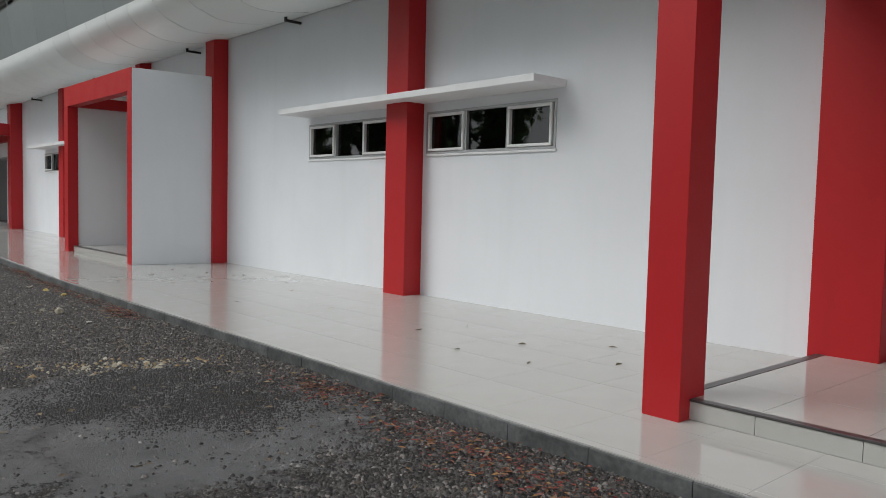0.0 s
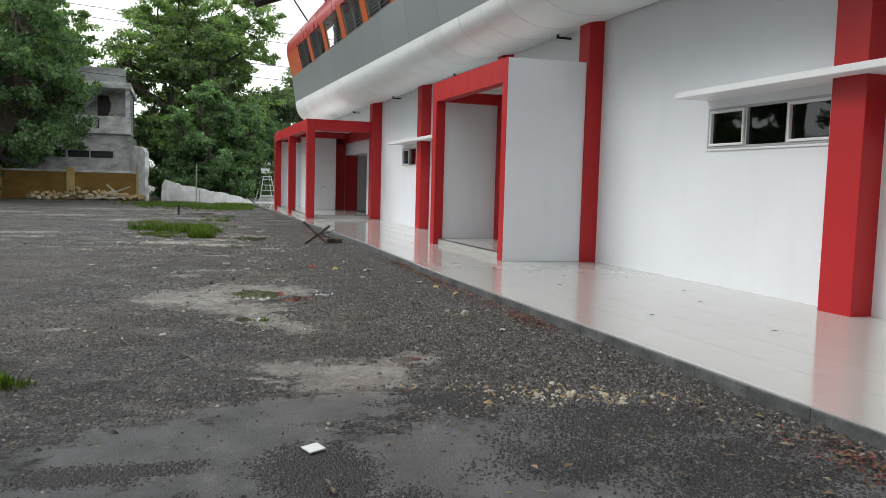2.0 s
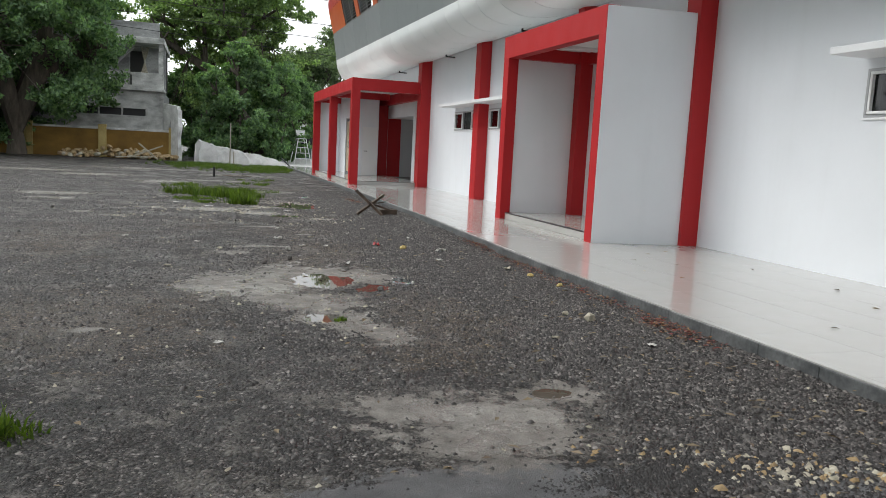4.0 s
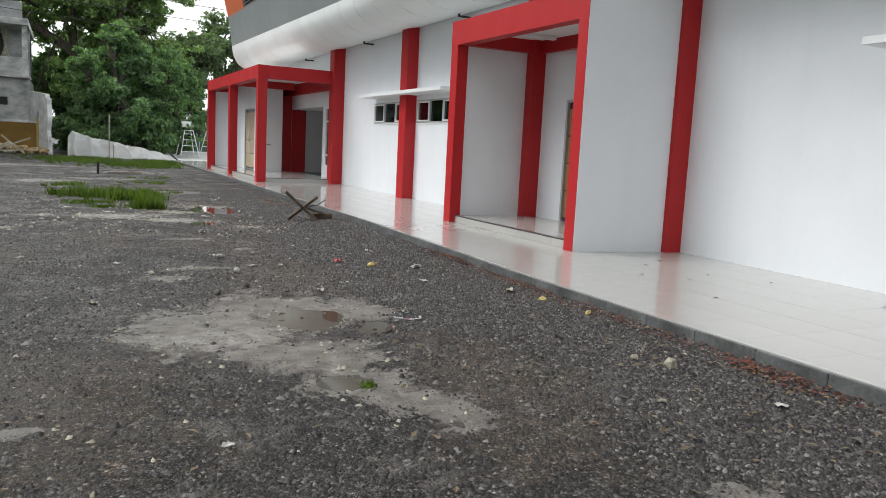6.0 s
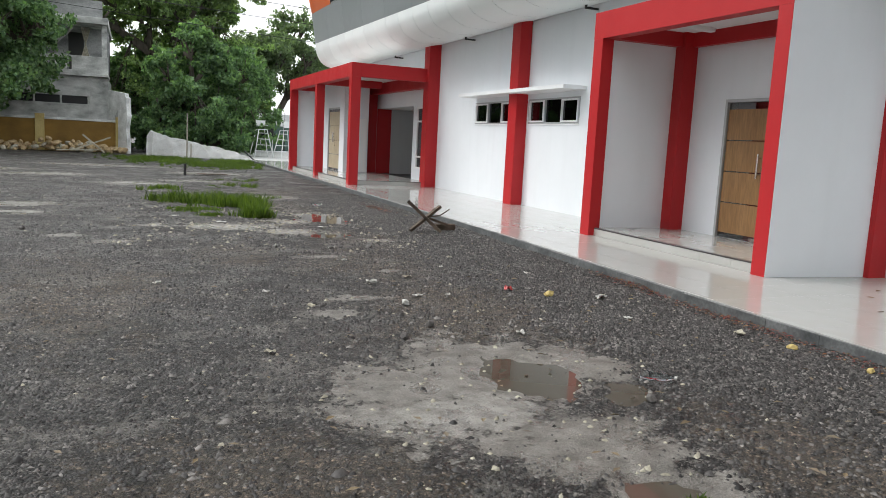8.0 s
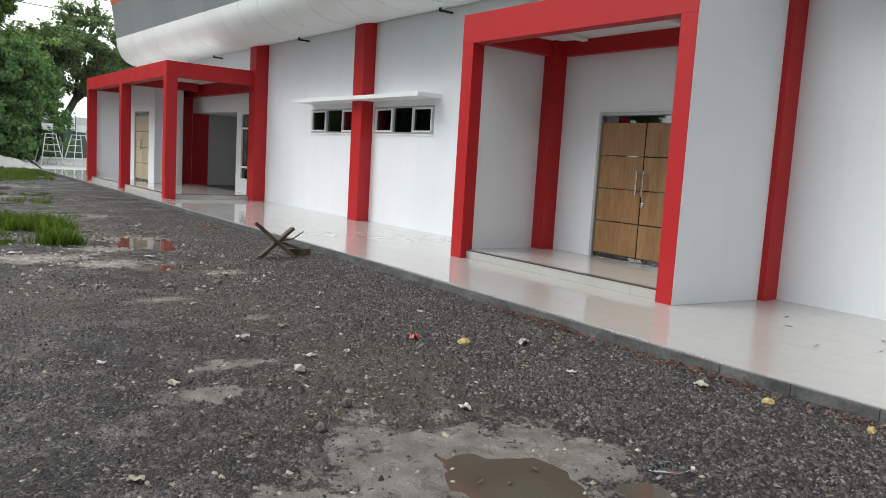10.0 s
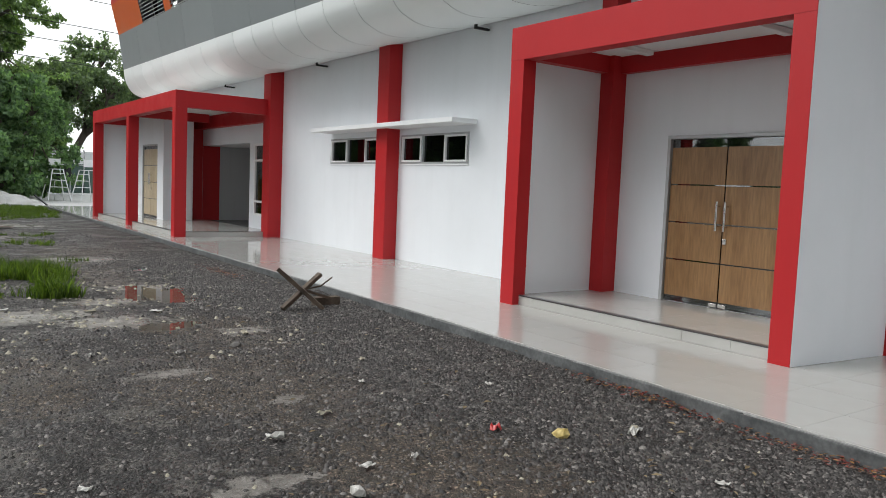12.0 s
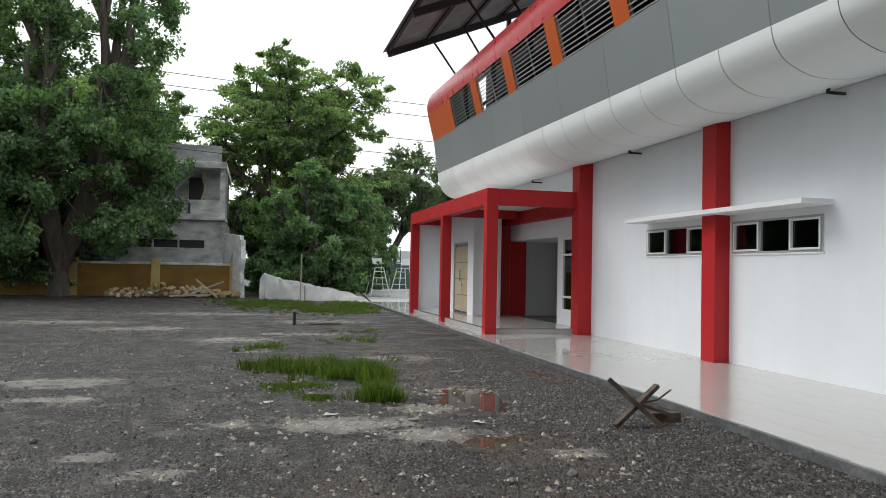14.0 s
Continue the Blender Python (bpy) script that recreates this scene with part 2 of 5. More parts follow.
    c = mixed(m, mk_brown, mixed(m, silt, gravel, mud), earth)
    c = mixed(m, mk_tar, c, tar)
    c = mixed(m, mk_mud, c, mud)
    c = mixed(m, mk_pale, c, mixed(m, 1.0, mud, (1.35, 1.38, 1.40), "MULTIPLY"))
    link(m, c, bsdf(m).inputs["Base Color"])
    wet = ramp_of(m, noise_of(m, 1.3, 6), [(0.38, gray(0.32)), (0.62, gray(0.75))])
    wet = mixed(m, mk_mud, wet, ramp_of(m, noise_of(m, 2.2, 6), [(0.4, gray(0.16)), (0.6, gray(0.55))]))
    wet = mixed(m, mk_tar, wet, gray(0.30))
    link(m, wet, bsdf(m).inputs["Roughness"])
    h = mixed(m, mk_brown, relief, mixed(m, 0.5, relief, noise_of(m, 60, 6, rough=0.7)))
    h = mixed(m, mk_mud, h, mixed(m, 0.75, noise_of(m, 60, 4, rough=0.7), gray(0.4)))
    h = mixed(m, mk_tar, h, mixed(m, 0.55, noise_of(m, 110, 4, rough=0.7), gray(0.4)))
    bumped(m, mixed(m, 0.35, h, noise_of(m, 13, 10, rough=0.8)), 1.0, 0.032)
    return m


M_GROUND = ground_material()


def litter_material(name, stops):
    m = mat(name, stops[0], 0.6)
    geo = node(m, "ShaderNodeNewGeometry")
    link(m, ramp_of(m, geo.outputs["Random Per Island"], [(i / (len(stops) - 1), s) for i, s in enumerate(stops)]), bsdf(m).inputs["Base Color"])
    return m


def stone_material():
    m = mat("crushed_stone", (0.1, 0.1, 0.1), 0.6, 0, 0.4)
    geo = node(m, "ShaderNodeNewGeometry")
    c = ramp_of(m, geo.outputs["Random Per Island"], [(0, (0.013, 0.0122, 0.012)), (0.5, (0.046, 0.0425, 0.041)), (0.88, (0.112, 0.104, 0.099)), (1.0, (0.24, 0.223, 0.208))])
    g = ramp_of(m, noise_of(m, 60, 4), [(0.3, gray(0.7)), (0.7, gray(1.25))])
    link(m, mixed(m, 1.0, c, g, "MULTIPLY"), bsdf(m).inputs["Base Color"])
    return m


M_STONE = stone_material()
M_WETSTONE = litter_material("dark_wet_chippings", [(0.008, 0.0076, 0.0074), (0.024, 0.0225, 0.022), (0.014, 0.0132, 0.013), (0.045, 0.042, 0.040)])
M_PALESTONE = concrete("pale_rubble", (0.27, 0.25, 0.19), (0.50, 0.47, 0.38), 0.9, 6)
M_RUBBLE = concrete("tan_rubble", (0.22, 0.15, 0.075), (0.46, 0.35, 0.20), 0.9, 3)


M_REDLEAF = litter_material("fallen_flame_petals", [(0.06, 0.018, 0.014), (0.15, 0.022, 0.020), (0.20, 0.042, 0.024), (0.09, 0.045, 0.03), (0.27, 0.14, 0.04), (0.11, 0.022, 0.024)])
M_DRYLEAF = litter_material("dry_leaf", [(0.10, 0.07, 0.045), (0.2, 0.15, 0.08), (0.07, 0.06, 0.05)])
M_PAPER = concrete("white_litter", (0.42, 0.41, 0.38), (0.66, 0.65, 0.62), 0.6, 20)
M_YELLOWBAG = concrete("yellowed_lump", (0.40, 0.30, 0.09), (0.62, 0.50, 0.22), 0.7, 14)
M_REDBAG = mat("red_plastic_scrap", (0.42, 0.03, 0.03), 0.35)
M_CLEAR = glass_material("clear_plastic", (0.85, 0.92, 0.95), 1.3)


def water_material():
    m = mat("muddy_water", (0.080, 0.070, 0.055), 0.02, 0, 0.5)
    bsdf(m).inputs["IOR"].default_value = 1.33
    bumped(m, noise_of(m, 3, 2), 0.02, 0.01)
    return m


M_WATER = water_material()
M_TARP = concrete("white_tarpaulin", (0.66, 0.66, 0.64), (0.86, 0.86, 0.85), 0.45, 1.5, 0.05)
M_NET = mat("green_windscreen", (0.075, 0.125, 0.105), 0.8)
M_SHEETING = mat("white_sheet_metal", (0.66, 0.68, 0.68), 0.5)
M_WPAINT = mat("white_gloss_paint", (0.72, 0.73, 0.73), 0.4)
M_ROOFSHEET = concrete("aged_roof_sheet", (0.20, 0.195, 0.20), (0.34, 0.33, 0.335), 0.6, 1.2, 0.1)
M_WIRE = mat("black_cable", (0.02, 0.02, 0.02), 0.6)


# ---- builders ----
def bm_box(bm, x0, x1, y0, y1, z0, z1, bevel=0.0):
    made = bmesh.ops.create_cube(bm, size=1.0)["verts"]
    for v in made:
        v.co = ((x0 + x1) / 2 + v.co.x * (x1 - x0), (y0 + y1) / 2 + v.co.y * (y1 - y0), (z0 + z1) / 2 + v.co.z * (z1 - z0))
    if bevel:
        edges = list({e for v in made for e in v.link_edges})
        bmesh.ops.bevel(bm, geom=edges, offset=bevel, segments=2, profile=0.5, affect="EDGES")
    return bm


def bm_rod(bm, a, b, r, r2=None, seg=8):
    a, b = Vector(a), Vector(b)
    d = b - a
    m = Matrix.Translation((a + b) / 2) @ d.to_track_quat("Z", "Y").to_matrix().to_4x4()
    bmesh.ops.create_cone(bm, cap_ends=True, segments=seg, radius1=r, radius2=r if r2 is None else r2, depth=d.length, matrix=m)
    return bm


def bm_beam(bm, a, b, w, h):
    """A square-section bar from a to b."""
    a, b = Vector(a), Vector(b)
    d = b - a
    m = Matrix.Translation((a + b) / 2) @ d.to_track_quat("Z", "Y").to_matrix().to_4x4() @ Matrix.Diagonal((w, h, d.length, 1))
    bmesh.ops.create_cube(bm, size=1.0, matrix=m)
    return bm


def mesh_of(name, bm, material, smooth=False):
    me = bpy.data.meshes.new(name)
    bm.to_mesh(me)
    bm.free()
    me.materials.append(material)
    if smooth:
        me.shade_smooth()
        me.set_sharp_from_angle(angle=radians(40))
    return me


def part(name, bm, material, parent=None, label="", smooth=False):
    ob = new(name, mesh_of(name, bm, material, smooth))
    ob.parent = parent
    return tagged(ob, label)


def box(name, x0, x1, y0, y1, z0, z1, material, parent=None, label="", bevel=0.006):
    return part(name, bm_box(bmesh.new(), x0, x1, y0, y1, z0, z1, bevel), material, parent, label)


def thing(name, label, category, group="", kind="", at=(0, 0, 0)):
    ob = new(name)
    ob.location = at
    ob.empty_display_size = 0.1
    return tagged(ob, label, category, group, kind)


def soup(name, verts, faces, material, smooth=False):
    me = bpy.data.meshes.new(name)
    me.from_pydata(verts, [], faces)
    me.materials.append(material)
    if smooth:
        me.shade_smooth()
    return new(name, me)


# ---- plan ----
WALL, ZP, ZS = 6.98, 0.105, 0.236            # facade face, pavement level, porch step level
Y0, Y1 = -9.0, 40.75                          # the hall's near and far ends


def rise(y):
    """The upper shell climbs gently towards the far end."""
    return 0.0155 * (y - 40.73)


def lift(z, y):
    """The shell's foot runs level; the bands above follow the rise."""
    return z + rise(y) * min(1.0, max(0.0, (z - 4.58) / 0.86))


def kerb_x(y):
    return float(np.interp(y, [-20, 13, 19, 30, 60], [3.31, 3.33, 3.58, 3.72, 3.95]))


# ---- ground ----
MUD = [(-0.35, 12.0, 0.85, 0.85), (0.35, 12.6, 0.75, 0.9), (0.1, 11.2, 0.7, 0.4), (0.25, 10.45, 0.42, 0.35), (0.55, 9.75, 0.25, 0.4), (-0.45, 14.3, 0.28, 0.15), (0.95, 12.5, 0.4, 0.5),
       (0.72, 7.7, 0.62, 0.55), (0.3, 8.0, 0.4, 0.3), (1.3, 8.1, 0.35, 0.3), (0.75, 16.4, 0.16, 0.13), (-0.1, 14.9, 0.3, 0.12), (0.2, 17.6, 0.4, 0.12), (-0.6, 20.8, 0.9, 0.5), (0.4, 20.1, 0.6, 0.35), (1.46, 19.15, 0.3, 0.2), (0.5, 21.6, 0.6, 0.4), (1.3, 22.9, 0.6, 0.4),
       (-4.2, 24.3, 1.0, 0.6), (-4.0, 22.8, 0.6, 0.35), (-2.4, 19.0, 0.35, 0.25), (-3.0, 19.7, 0.4, 0.2), (-1.8, 21.0, 0.3, 0.2), (-4.7, 34.2, 1.6, 0.8), (-2.0, 31, 1.2, 0.7), (-7.5, 36.5, 2.5, 1.0), (-0.5, 32.5, 1.3, 0.6), (0.6, 37, 1.8, 0.9), (-3, 41, 3, 0.9), (1.2, 27, 0.9, 0.5), (-1.68, 10.1, 0.15, 0.1), (0.2, 10.9, 0.55, 0.35), (0.45, 10.05, 0.28, 0.3)]
TAR = [(1.6, 4.6, 1.0, 1.2), (1.3, 5.9, 1.1, 0.6), (-0.5, 6.3, 1.0, 0.6), (0.3, 6.9, 0.9, 0.35), (0.3, 5.4, 1.2, 1.0), (2.0, 6.3, 0.7, 0.4), (-1.2, 5.3, 1.2, 1.2), (2.3, 4.9, 0.8, 1.4)]
BROWN = [(0.5, 13.5, 0.8, 0.5), (0.9, 9.3, 0.6, 0.6), (0.9, 14.5, 0.9, 1.6), (0.7, 17.0, 0.9, 1.8), (1.2, 19.2, 0.8, 1.3), (1.3, 10.2, 0.8, 1.2), (0.9, 24.2, 0.8, 1.6), (-1.6, 10.5, 1.0, 1.4), (-2.6, 15.5, 0.9, 2.0), (1.4, 28, 1.0, 2.5), (-0.9, 17.8, 0.6, 1.2)]
PILE = [(0.12, 5.75, 0.30, 0.50), (0.30, 5.0, 0.42, 0.45), (-0.95, 6.05, 0.55, 0.12), (-0.6, 5.3, 0.35, 0.25), (1.5, 6.9, 0.7, 0.15)]
PALE = [(-4.3, 24.4, 0.7, 0.4), (-4.0, 22.8, 0.4, 0.22), (-0.6, 20.8, 0.6, 0.25), (0.1, 20.2, 0.4, 0.18), (-0.3, 11.7, 0.5, 0.35), (-4.7, 34.3, 1.1, 0.4), (-2.0, 31.0, 0.7, 0.3), (-7.2, 36.6, 1.4, 0.5), (-1.6, 28.3, 0.4, 0.2), (0.75, 7.8, 0.35, 0.25), (1.2, 22.8, 0.35, 0.2)]
PUDDLES = [(0.45, 12.25, 0.27, 0.50), (0.92, 11.80, 0.20, 0.20), (0.20, 10.50, 0.26, 0.26), (1.32, 8.20, 0.20, 0.15), (1.32, 22.05, 0.46, 0.85), (0.72, 19.75, 0.45, 0.34)]


def strongest(x, y, spots):
    """The largest of the patches' strengths over arrays of places."""
    return np.max([np.exp(-((x - cx) / rx) ** 2 - ((y - cy) / ry) ** 2) for cx, cy, rx, ry in spots], axis=0)


rough_at = np.vectorize(lambda x, y, z: noise.noise((x, y, z)))


def blob(x, y, cx, cy, rx, ry):
    return math.exp(-((x - cx) / rx) ** 2 - ((y - cy) / ry) ** 2)


def ground_z(x, y):
    if x < -16 or x > 8 or y < -6 or y > 62:
        return -0.02
    z = 0.022 * noise.noise((x * 0.35, y * 0.35, 0)) + 0.012 * noise.noise((x * 1.3, y * 1.3, 3)) + 0.005 * noise.noise((x * 5, y * 5, 7)) - 0.012
    for p in PUDDLES:
        b = blob(x, y, *p)
        if b > 0.02:
            z += -0.042 * b + min(1, b * 6) * (0.017 * noise.noise((x * 3.1, y * 3.1, 21)) + 0.013 * noise.noise((x * 8, y * 8, 22)))
    if x > 2.4 and y < 45:
        z += 0.02 * min(1, (x - 2.4)) * (0.6 + noise.noise((x * 2, y * 2, 1)))
    return z


def build_ground():
    xs = np.concatenate([[-1500, -400, -120, -50, -28, -20], np.arange(-16, -4, 0.4), np.arange(-4, 3.6, 0.1), [3.7, 4.2, 6, 9, 14, 30, 80, 300, 1500]])
    ys = np.concatenate([[-1500, -300, -80, -30, -14], np.arange(-6, 1.0, 0.5), np.arange(1.0, 30, 0.1), np.arange(30, 62, 0.4), [66, 72, 80, 95, 130, 220, 500, 1500]])
    verts = [(x, y, ground_z(x, y)) for y in ys for x in xs]
    n = len(xs)
    faces = [(j * n + i, j * n + i + 1, (j + 1) * n + i + 1, (j + 1) * n + i) for j in range(len(ys) - 1) for i in range(n - 1)]
    ob = soup("ground", verts, faces, M_GROUND, True)
    col = ob.data.color_attributes.new("patches", "FLOAT_COLOR", "POINT")
    vals = np.zeros((len(verts), 4), np.float32)
    place = np.array(verts)
    near = (place[:, 0] > -16) & (place[:, 0] < 5) & (place[:, 1] > -6) & (place[:, 1] < 62)
    x, y = place[near, 0], place[near, 1]
    w = rough_at(x * 1.1, y * 1.1, 11) * 0.20 + rough_at(x * 3.3, y * 3.3, 12) * 0.12
    for ch, spots in ((0, MUD), (1, TAR), (2, PALE)):
        vals[near, ch] = np.minimum(1.0, strongest(x, y, spots) * 1.25 + w)
    vals[near, 3] = np.minimum(1.0, strongest(x, y, BROWN) * 1.15 + 0.2 * rough_at(x * 0.8, y * 0.8, 15))
    col.data.foreach_set("color", vals.ravel())
    tagged(ob, "dark wet gravel yard with pale mud patches and puddles", "ground", kind="structure")


build_ground()
for cx, cy, rx, ry in PUDDLES:
    bm = bmesh.new()
    ring = [bm.verts.new((cx + 1.35 * rx * math.cos(a), cy + 1.35 * ry * math.sin(a), ground_z(cx, cy) + 0.019)) for a in np.linspace(0, 2 * math.pi, 40, endpoint=False)]
    bm.faces.new(ring)
    tagged(part("water_puddle", bm, M_WATER), "shallow muddy rainwater puddle on the gravel", "puddle", "puddles", "structure")

# ---- pavement ----
pavement = thing("pavement", "raised walkway of glossy cream tiles with a rough concrete kerb", "pavement", kind="structure")


def build_kerb():
    bm = bmesh.new()
    ys = np.arange(-8.0, 50.01, 0.5)
    rows = []
    for y in ys:
        k = kerb_x(y) + 0.006 * noise.noise((y * 1.7, 0, 5))
        rows.append([bm.verts.new(p) for p in ((k - 0.012, y, -0.2), (k + 0.006 * noise.noise((y, 2, 2)), y, 0.03), (k, y, ZP - 0.008), (k + 0.008, y, ZP - 0.004), (7.3, y, ZP - 0.004), (7.3, y, -0.2))])
    for a, b in zip(rows, rows[1:]):
        for i in range(5):
            bm.faces.new((a[i], b[i], b[i + 1], a[i + 1]))
    for end in (rows[0], rows[-1]):
        bm.faces.new(end)
    bmesh.ops.recalc_face_normals(bm, faces=bm.faces)
    part("kerb", bm, M_KERB, pavement, "rough grey concrete kerb")


build_kerb()
bm = bmesh.new()
ys = np.arange(-8.0, 50.01, 0.5)
bed = [[bm.verts.new((x, y, ZP - 0.0016)) for x in (kerb_x(y) + 0.012, 7.28)] for y in ys]
for a, b in zip(bed, bed[1:]):
    bm.faces.new((a[0], a[1], b[1], b[0]))
part("grout_bed", bm, M_GROUT, pavement, "pale tile joints")
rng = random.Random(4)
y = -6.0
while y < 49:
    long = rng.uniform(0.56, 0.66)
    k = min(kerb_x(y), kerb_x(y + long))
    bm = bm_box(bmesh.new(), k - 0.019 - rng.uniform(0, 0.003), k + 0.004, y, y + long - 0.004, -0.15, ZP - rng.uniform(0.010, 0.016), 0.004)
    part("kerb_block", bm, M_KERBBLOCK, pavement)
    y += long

# ---- the hall: walls and columns ----
hall = thing("sports_hall", "white rendered sports hall with red columns and a silver shell", "building")


def wall_with_holes(name, x0, x1, y0, y1, z0, z1, holes, material, parent):
    """A wall slab along y, cut by rectangular holes (ya, yb, za, zb)."""
    ys = sorted({y0, y1, *[h[0] for h in holes], *[h[1] for h in holes]})
    zs = sorted({z0, z1, *[h[2] for h in holes], *[h[3] for h in holes]})
    solid = lambda i, j: 0 <= i < len(ys) - 1 and 0 <= j < len(zs) - 1 and not any(h[0] <= (ys[i] + ys[i + 1]) / 2 <= h[1] and h[2] <= (zs[j] + zs[j + 1]) / 2 <= h[3] for h in holes)
    bm = bmesh.new()
    cache = {}

    def v(x, y, z):
        if (x, y, z) not in cache:
            cache[(x, y, z)] = bm.verts.new((x, y, z))
        return cache[(x, y, z)]

    for i in range(len(ys) - 1):
        for j in range(len(zs) - 1):
            if not solid(i, j):
                continue
            a, b, c, d = ys[i], ys[i + 1], zs[j], zs[j + 1]
            bm.faces.new((v(x0, a, c), v(x0, a, d), v(x0, b, d), v(x0, b, c)))
            bm.faces.new((v(x1, a, c), v(x1, b, c), v(x1, b, d), v(x1, a, d)))
            if not solid(i - 1, j):
                bm.faces.new((v(x0, a, c), v(x1, a, c), v(x1, a, d), v(x0, a, d)))
            if not solid(i + 1, j):
                bm.faces.new((v(x0, b, c), v(x0, b, d), v(x1, b, d), v(x1, b, c)))
            if not solid(i, j - 1):
                bm.faces.new((v(x0, a, c), v(x0, b, c), v(x1, b, c), v(x1, a, c)))
            if not solid(i, j + 1):
                bm.faces.new((v(x0, a, d), v(x1, a, d), v(x1, b, d), v(x0, b, d)))
    return part(name, bm, material, parent)


WZ0, WZ1 = 2.125, 2.72
WINDOWS = [(6.08, 8.46), (9.19, 11.57), (22.37, 24.72), (25.40, 27.90)]
DOOR = (16.04, 17.87, ZS, 2.50)
RECESS = (33.12, 37.42, ZP, 2.76)
SLIT = (31.9, 32.75, 0.62, 2.72)
holes = [(a, b, WZ0, WZ1) for a, b in WINDOWS] + [DOOR, RECESS, SLIT]
wall_with_holes("wall", WALL, WALL + 0.24, Y0, Y1, 0.0, 5.4, holes, M_WHITE, hall)
box("wall", WALL + 0.24, 30, Y0, Y0 + 0.24, 0, 8.0, M_WHITE, hall)
box("wall", WALL + 0.24, 30, Y1 - 0.24, Y1, 0, 8.0, M_WHITE, hall)
box("wall", 30, 30.24, Y0, Y1, 0, 8.0, M_WHITE, hall)
# unseen floor and wall, coloured dark so the glass shows an unlit room
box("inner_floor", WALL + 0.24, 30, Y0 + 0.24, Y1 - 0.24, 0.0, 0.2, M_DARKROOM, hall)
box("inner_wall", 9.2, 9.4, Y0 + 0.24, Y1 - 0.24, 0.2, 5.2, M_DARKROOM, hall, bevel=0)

for ya, yb, xf in ((2.30, 2.87, 6.56), (8.53, 9.01, 6.67), (14.655, 15.04, 6.67), (18.70, 18.99, 6.70), (24.80, 25.24, 6.67), (30.78, 31.24, 6.60)):
    box("column", xf, WALL + 0.02, ya, yb, 0.05, 5.3, M_RED, hall, "red painted square column", 0.008)

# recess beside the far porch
box("recess_wall", 8.7, 8.9, 32.9, 37.7, ZP, 3.3, M_RECESS, hall, "grey back wall of the recess")
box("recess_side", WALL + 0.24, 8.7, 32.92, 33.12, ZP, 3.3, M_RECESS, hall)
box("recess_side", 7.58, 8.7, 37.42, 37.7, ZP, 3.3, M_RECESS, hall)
box("recess_pier", 6.985, 7.58, 37.41, 37.75, ZP, 2.755, M_RED, hall, "red painted pier")
box("recess_column", 6.42, 6.976, 37.40, 37.75, ZP, 3.295, M_RED, hall, "red painted column")
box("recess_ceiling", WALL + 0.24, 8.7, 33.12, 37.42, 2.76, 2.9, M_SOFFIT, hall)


# ---- windows ----
def window(number, ya, yb):
    w = thing(f"window_{number}", "three-light aluminium window with dark tinted glass", "window", "facade windows", "structure")
    x = WALL + 0.05
    f = 0.036
    bm = bmesh.new()
    bm_box(bm, x - 0.06, x + 0.05, ya, yb, WZ0, WZ0 + f, 0.004)
    bm_box(bm, x - 0.06, x + 0.05, ya, yb, WZ1 - f, WZ1, 0.004)
    bm_box(bm, x - 0.06, x + 0.05, ya, ya + f, WZ0 + f, WZ1 - f, 0.004)
    bm_box(bm, x - 0.06, x + 0.05, yb - f, yb, WZ0 + f, WZ1 - f, 0.004)
    step = (yb - ya - 2 * f) / 3
    for k in (1, 2):
        yc = ya + f + step * k
        bm_box(bm, x - 0.055, x + 0.05, yc - 0.02, yc + 0.02, WZ0 + f, WZ1 - f, 0.003)
    part("window_frame", bm, M_ALU, w)
    box("window_sill", WALL - 0.02, WALL + 0.06, ya - 0.015, yb + 0.015, WZ0 - 0.03, WZ0 - 0.001, M_CANOPY, w, bevel=0.004)
    for k in range(3):
        a, b = ya + f + step * k + 0.022, ya + f + step * (k + 1) - 0.022
        lo, hi = WZ0 + f + 0.003, WZ1 - f - 0.003
        if k != 1:
            bm = bmesh.new()
            s = 0.036
            for q in ((a, b, lo, lo + s), (a, b, hi - s, hi), (a, a + s, lo + s, hi - s), (b - s, b, lo + s, hi - s)):
                bm_box(bm, x - 0.078, x + 0.02, *q, 0.005)
            sash = part("sash", bm, M_SASH, w, "white casement sash")
            box("pane", x - 0.03, x - 0.024, a + s - 0.004, b - s + 0.004, lo + s - 0.004, hi - s + 0.004, M_GLASS, sash, bevel=0)
        else:
            box("pane", x - 0.01, x - 0.004, a - 0.004, b + 0.004, lo - 0.004, hi + 0.004, M_GLASS, w, bevel=0)


for i, (a, b) in enumerate(WINDOWS):
    window(i + 1, a, b)


def canopy(ya, yb):
    """Thin concrete shade over a pair of windows, on the wall and round the column."""
    bm = bm_box(bmesh.new(), 6.40, WALL + 0.01, ya, yb, 2.845, 2.93, 0.006)
    part("window_canopy", bm, M_CANOPY, hall, "thin white concrete sunshade")


canopy(5.95, 11.62)
canopy(22.17, 27.85)


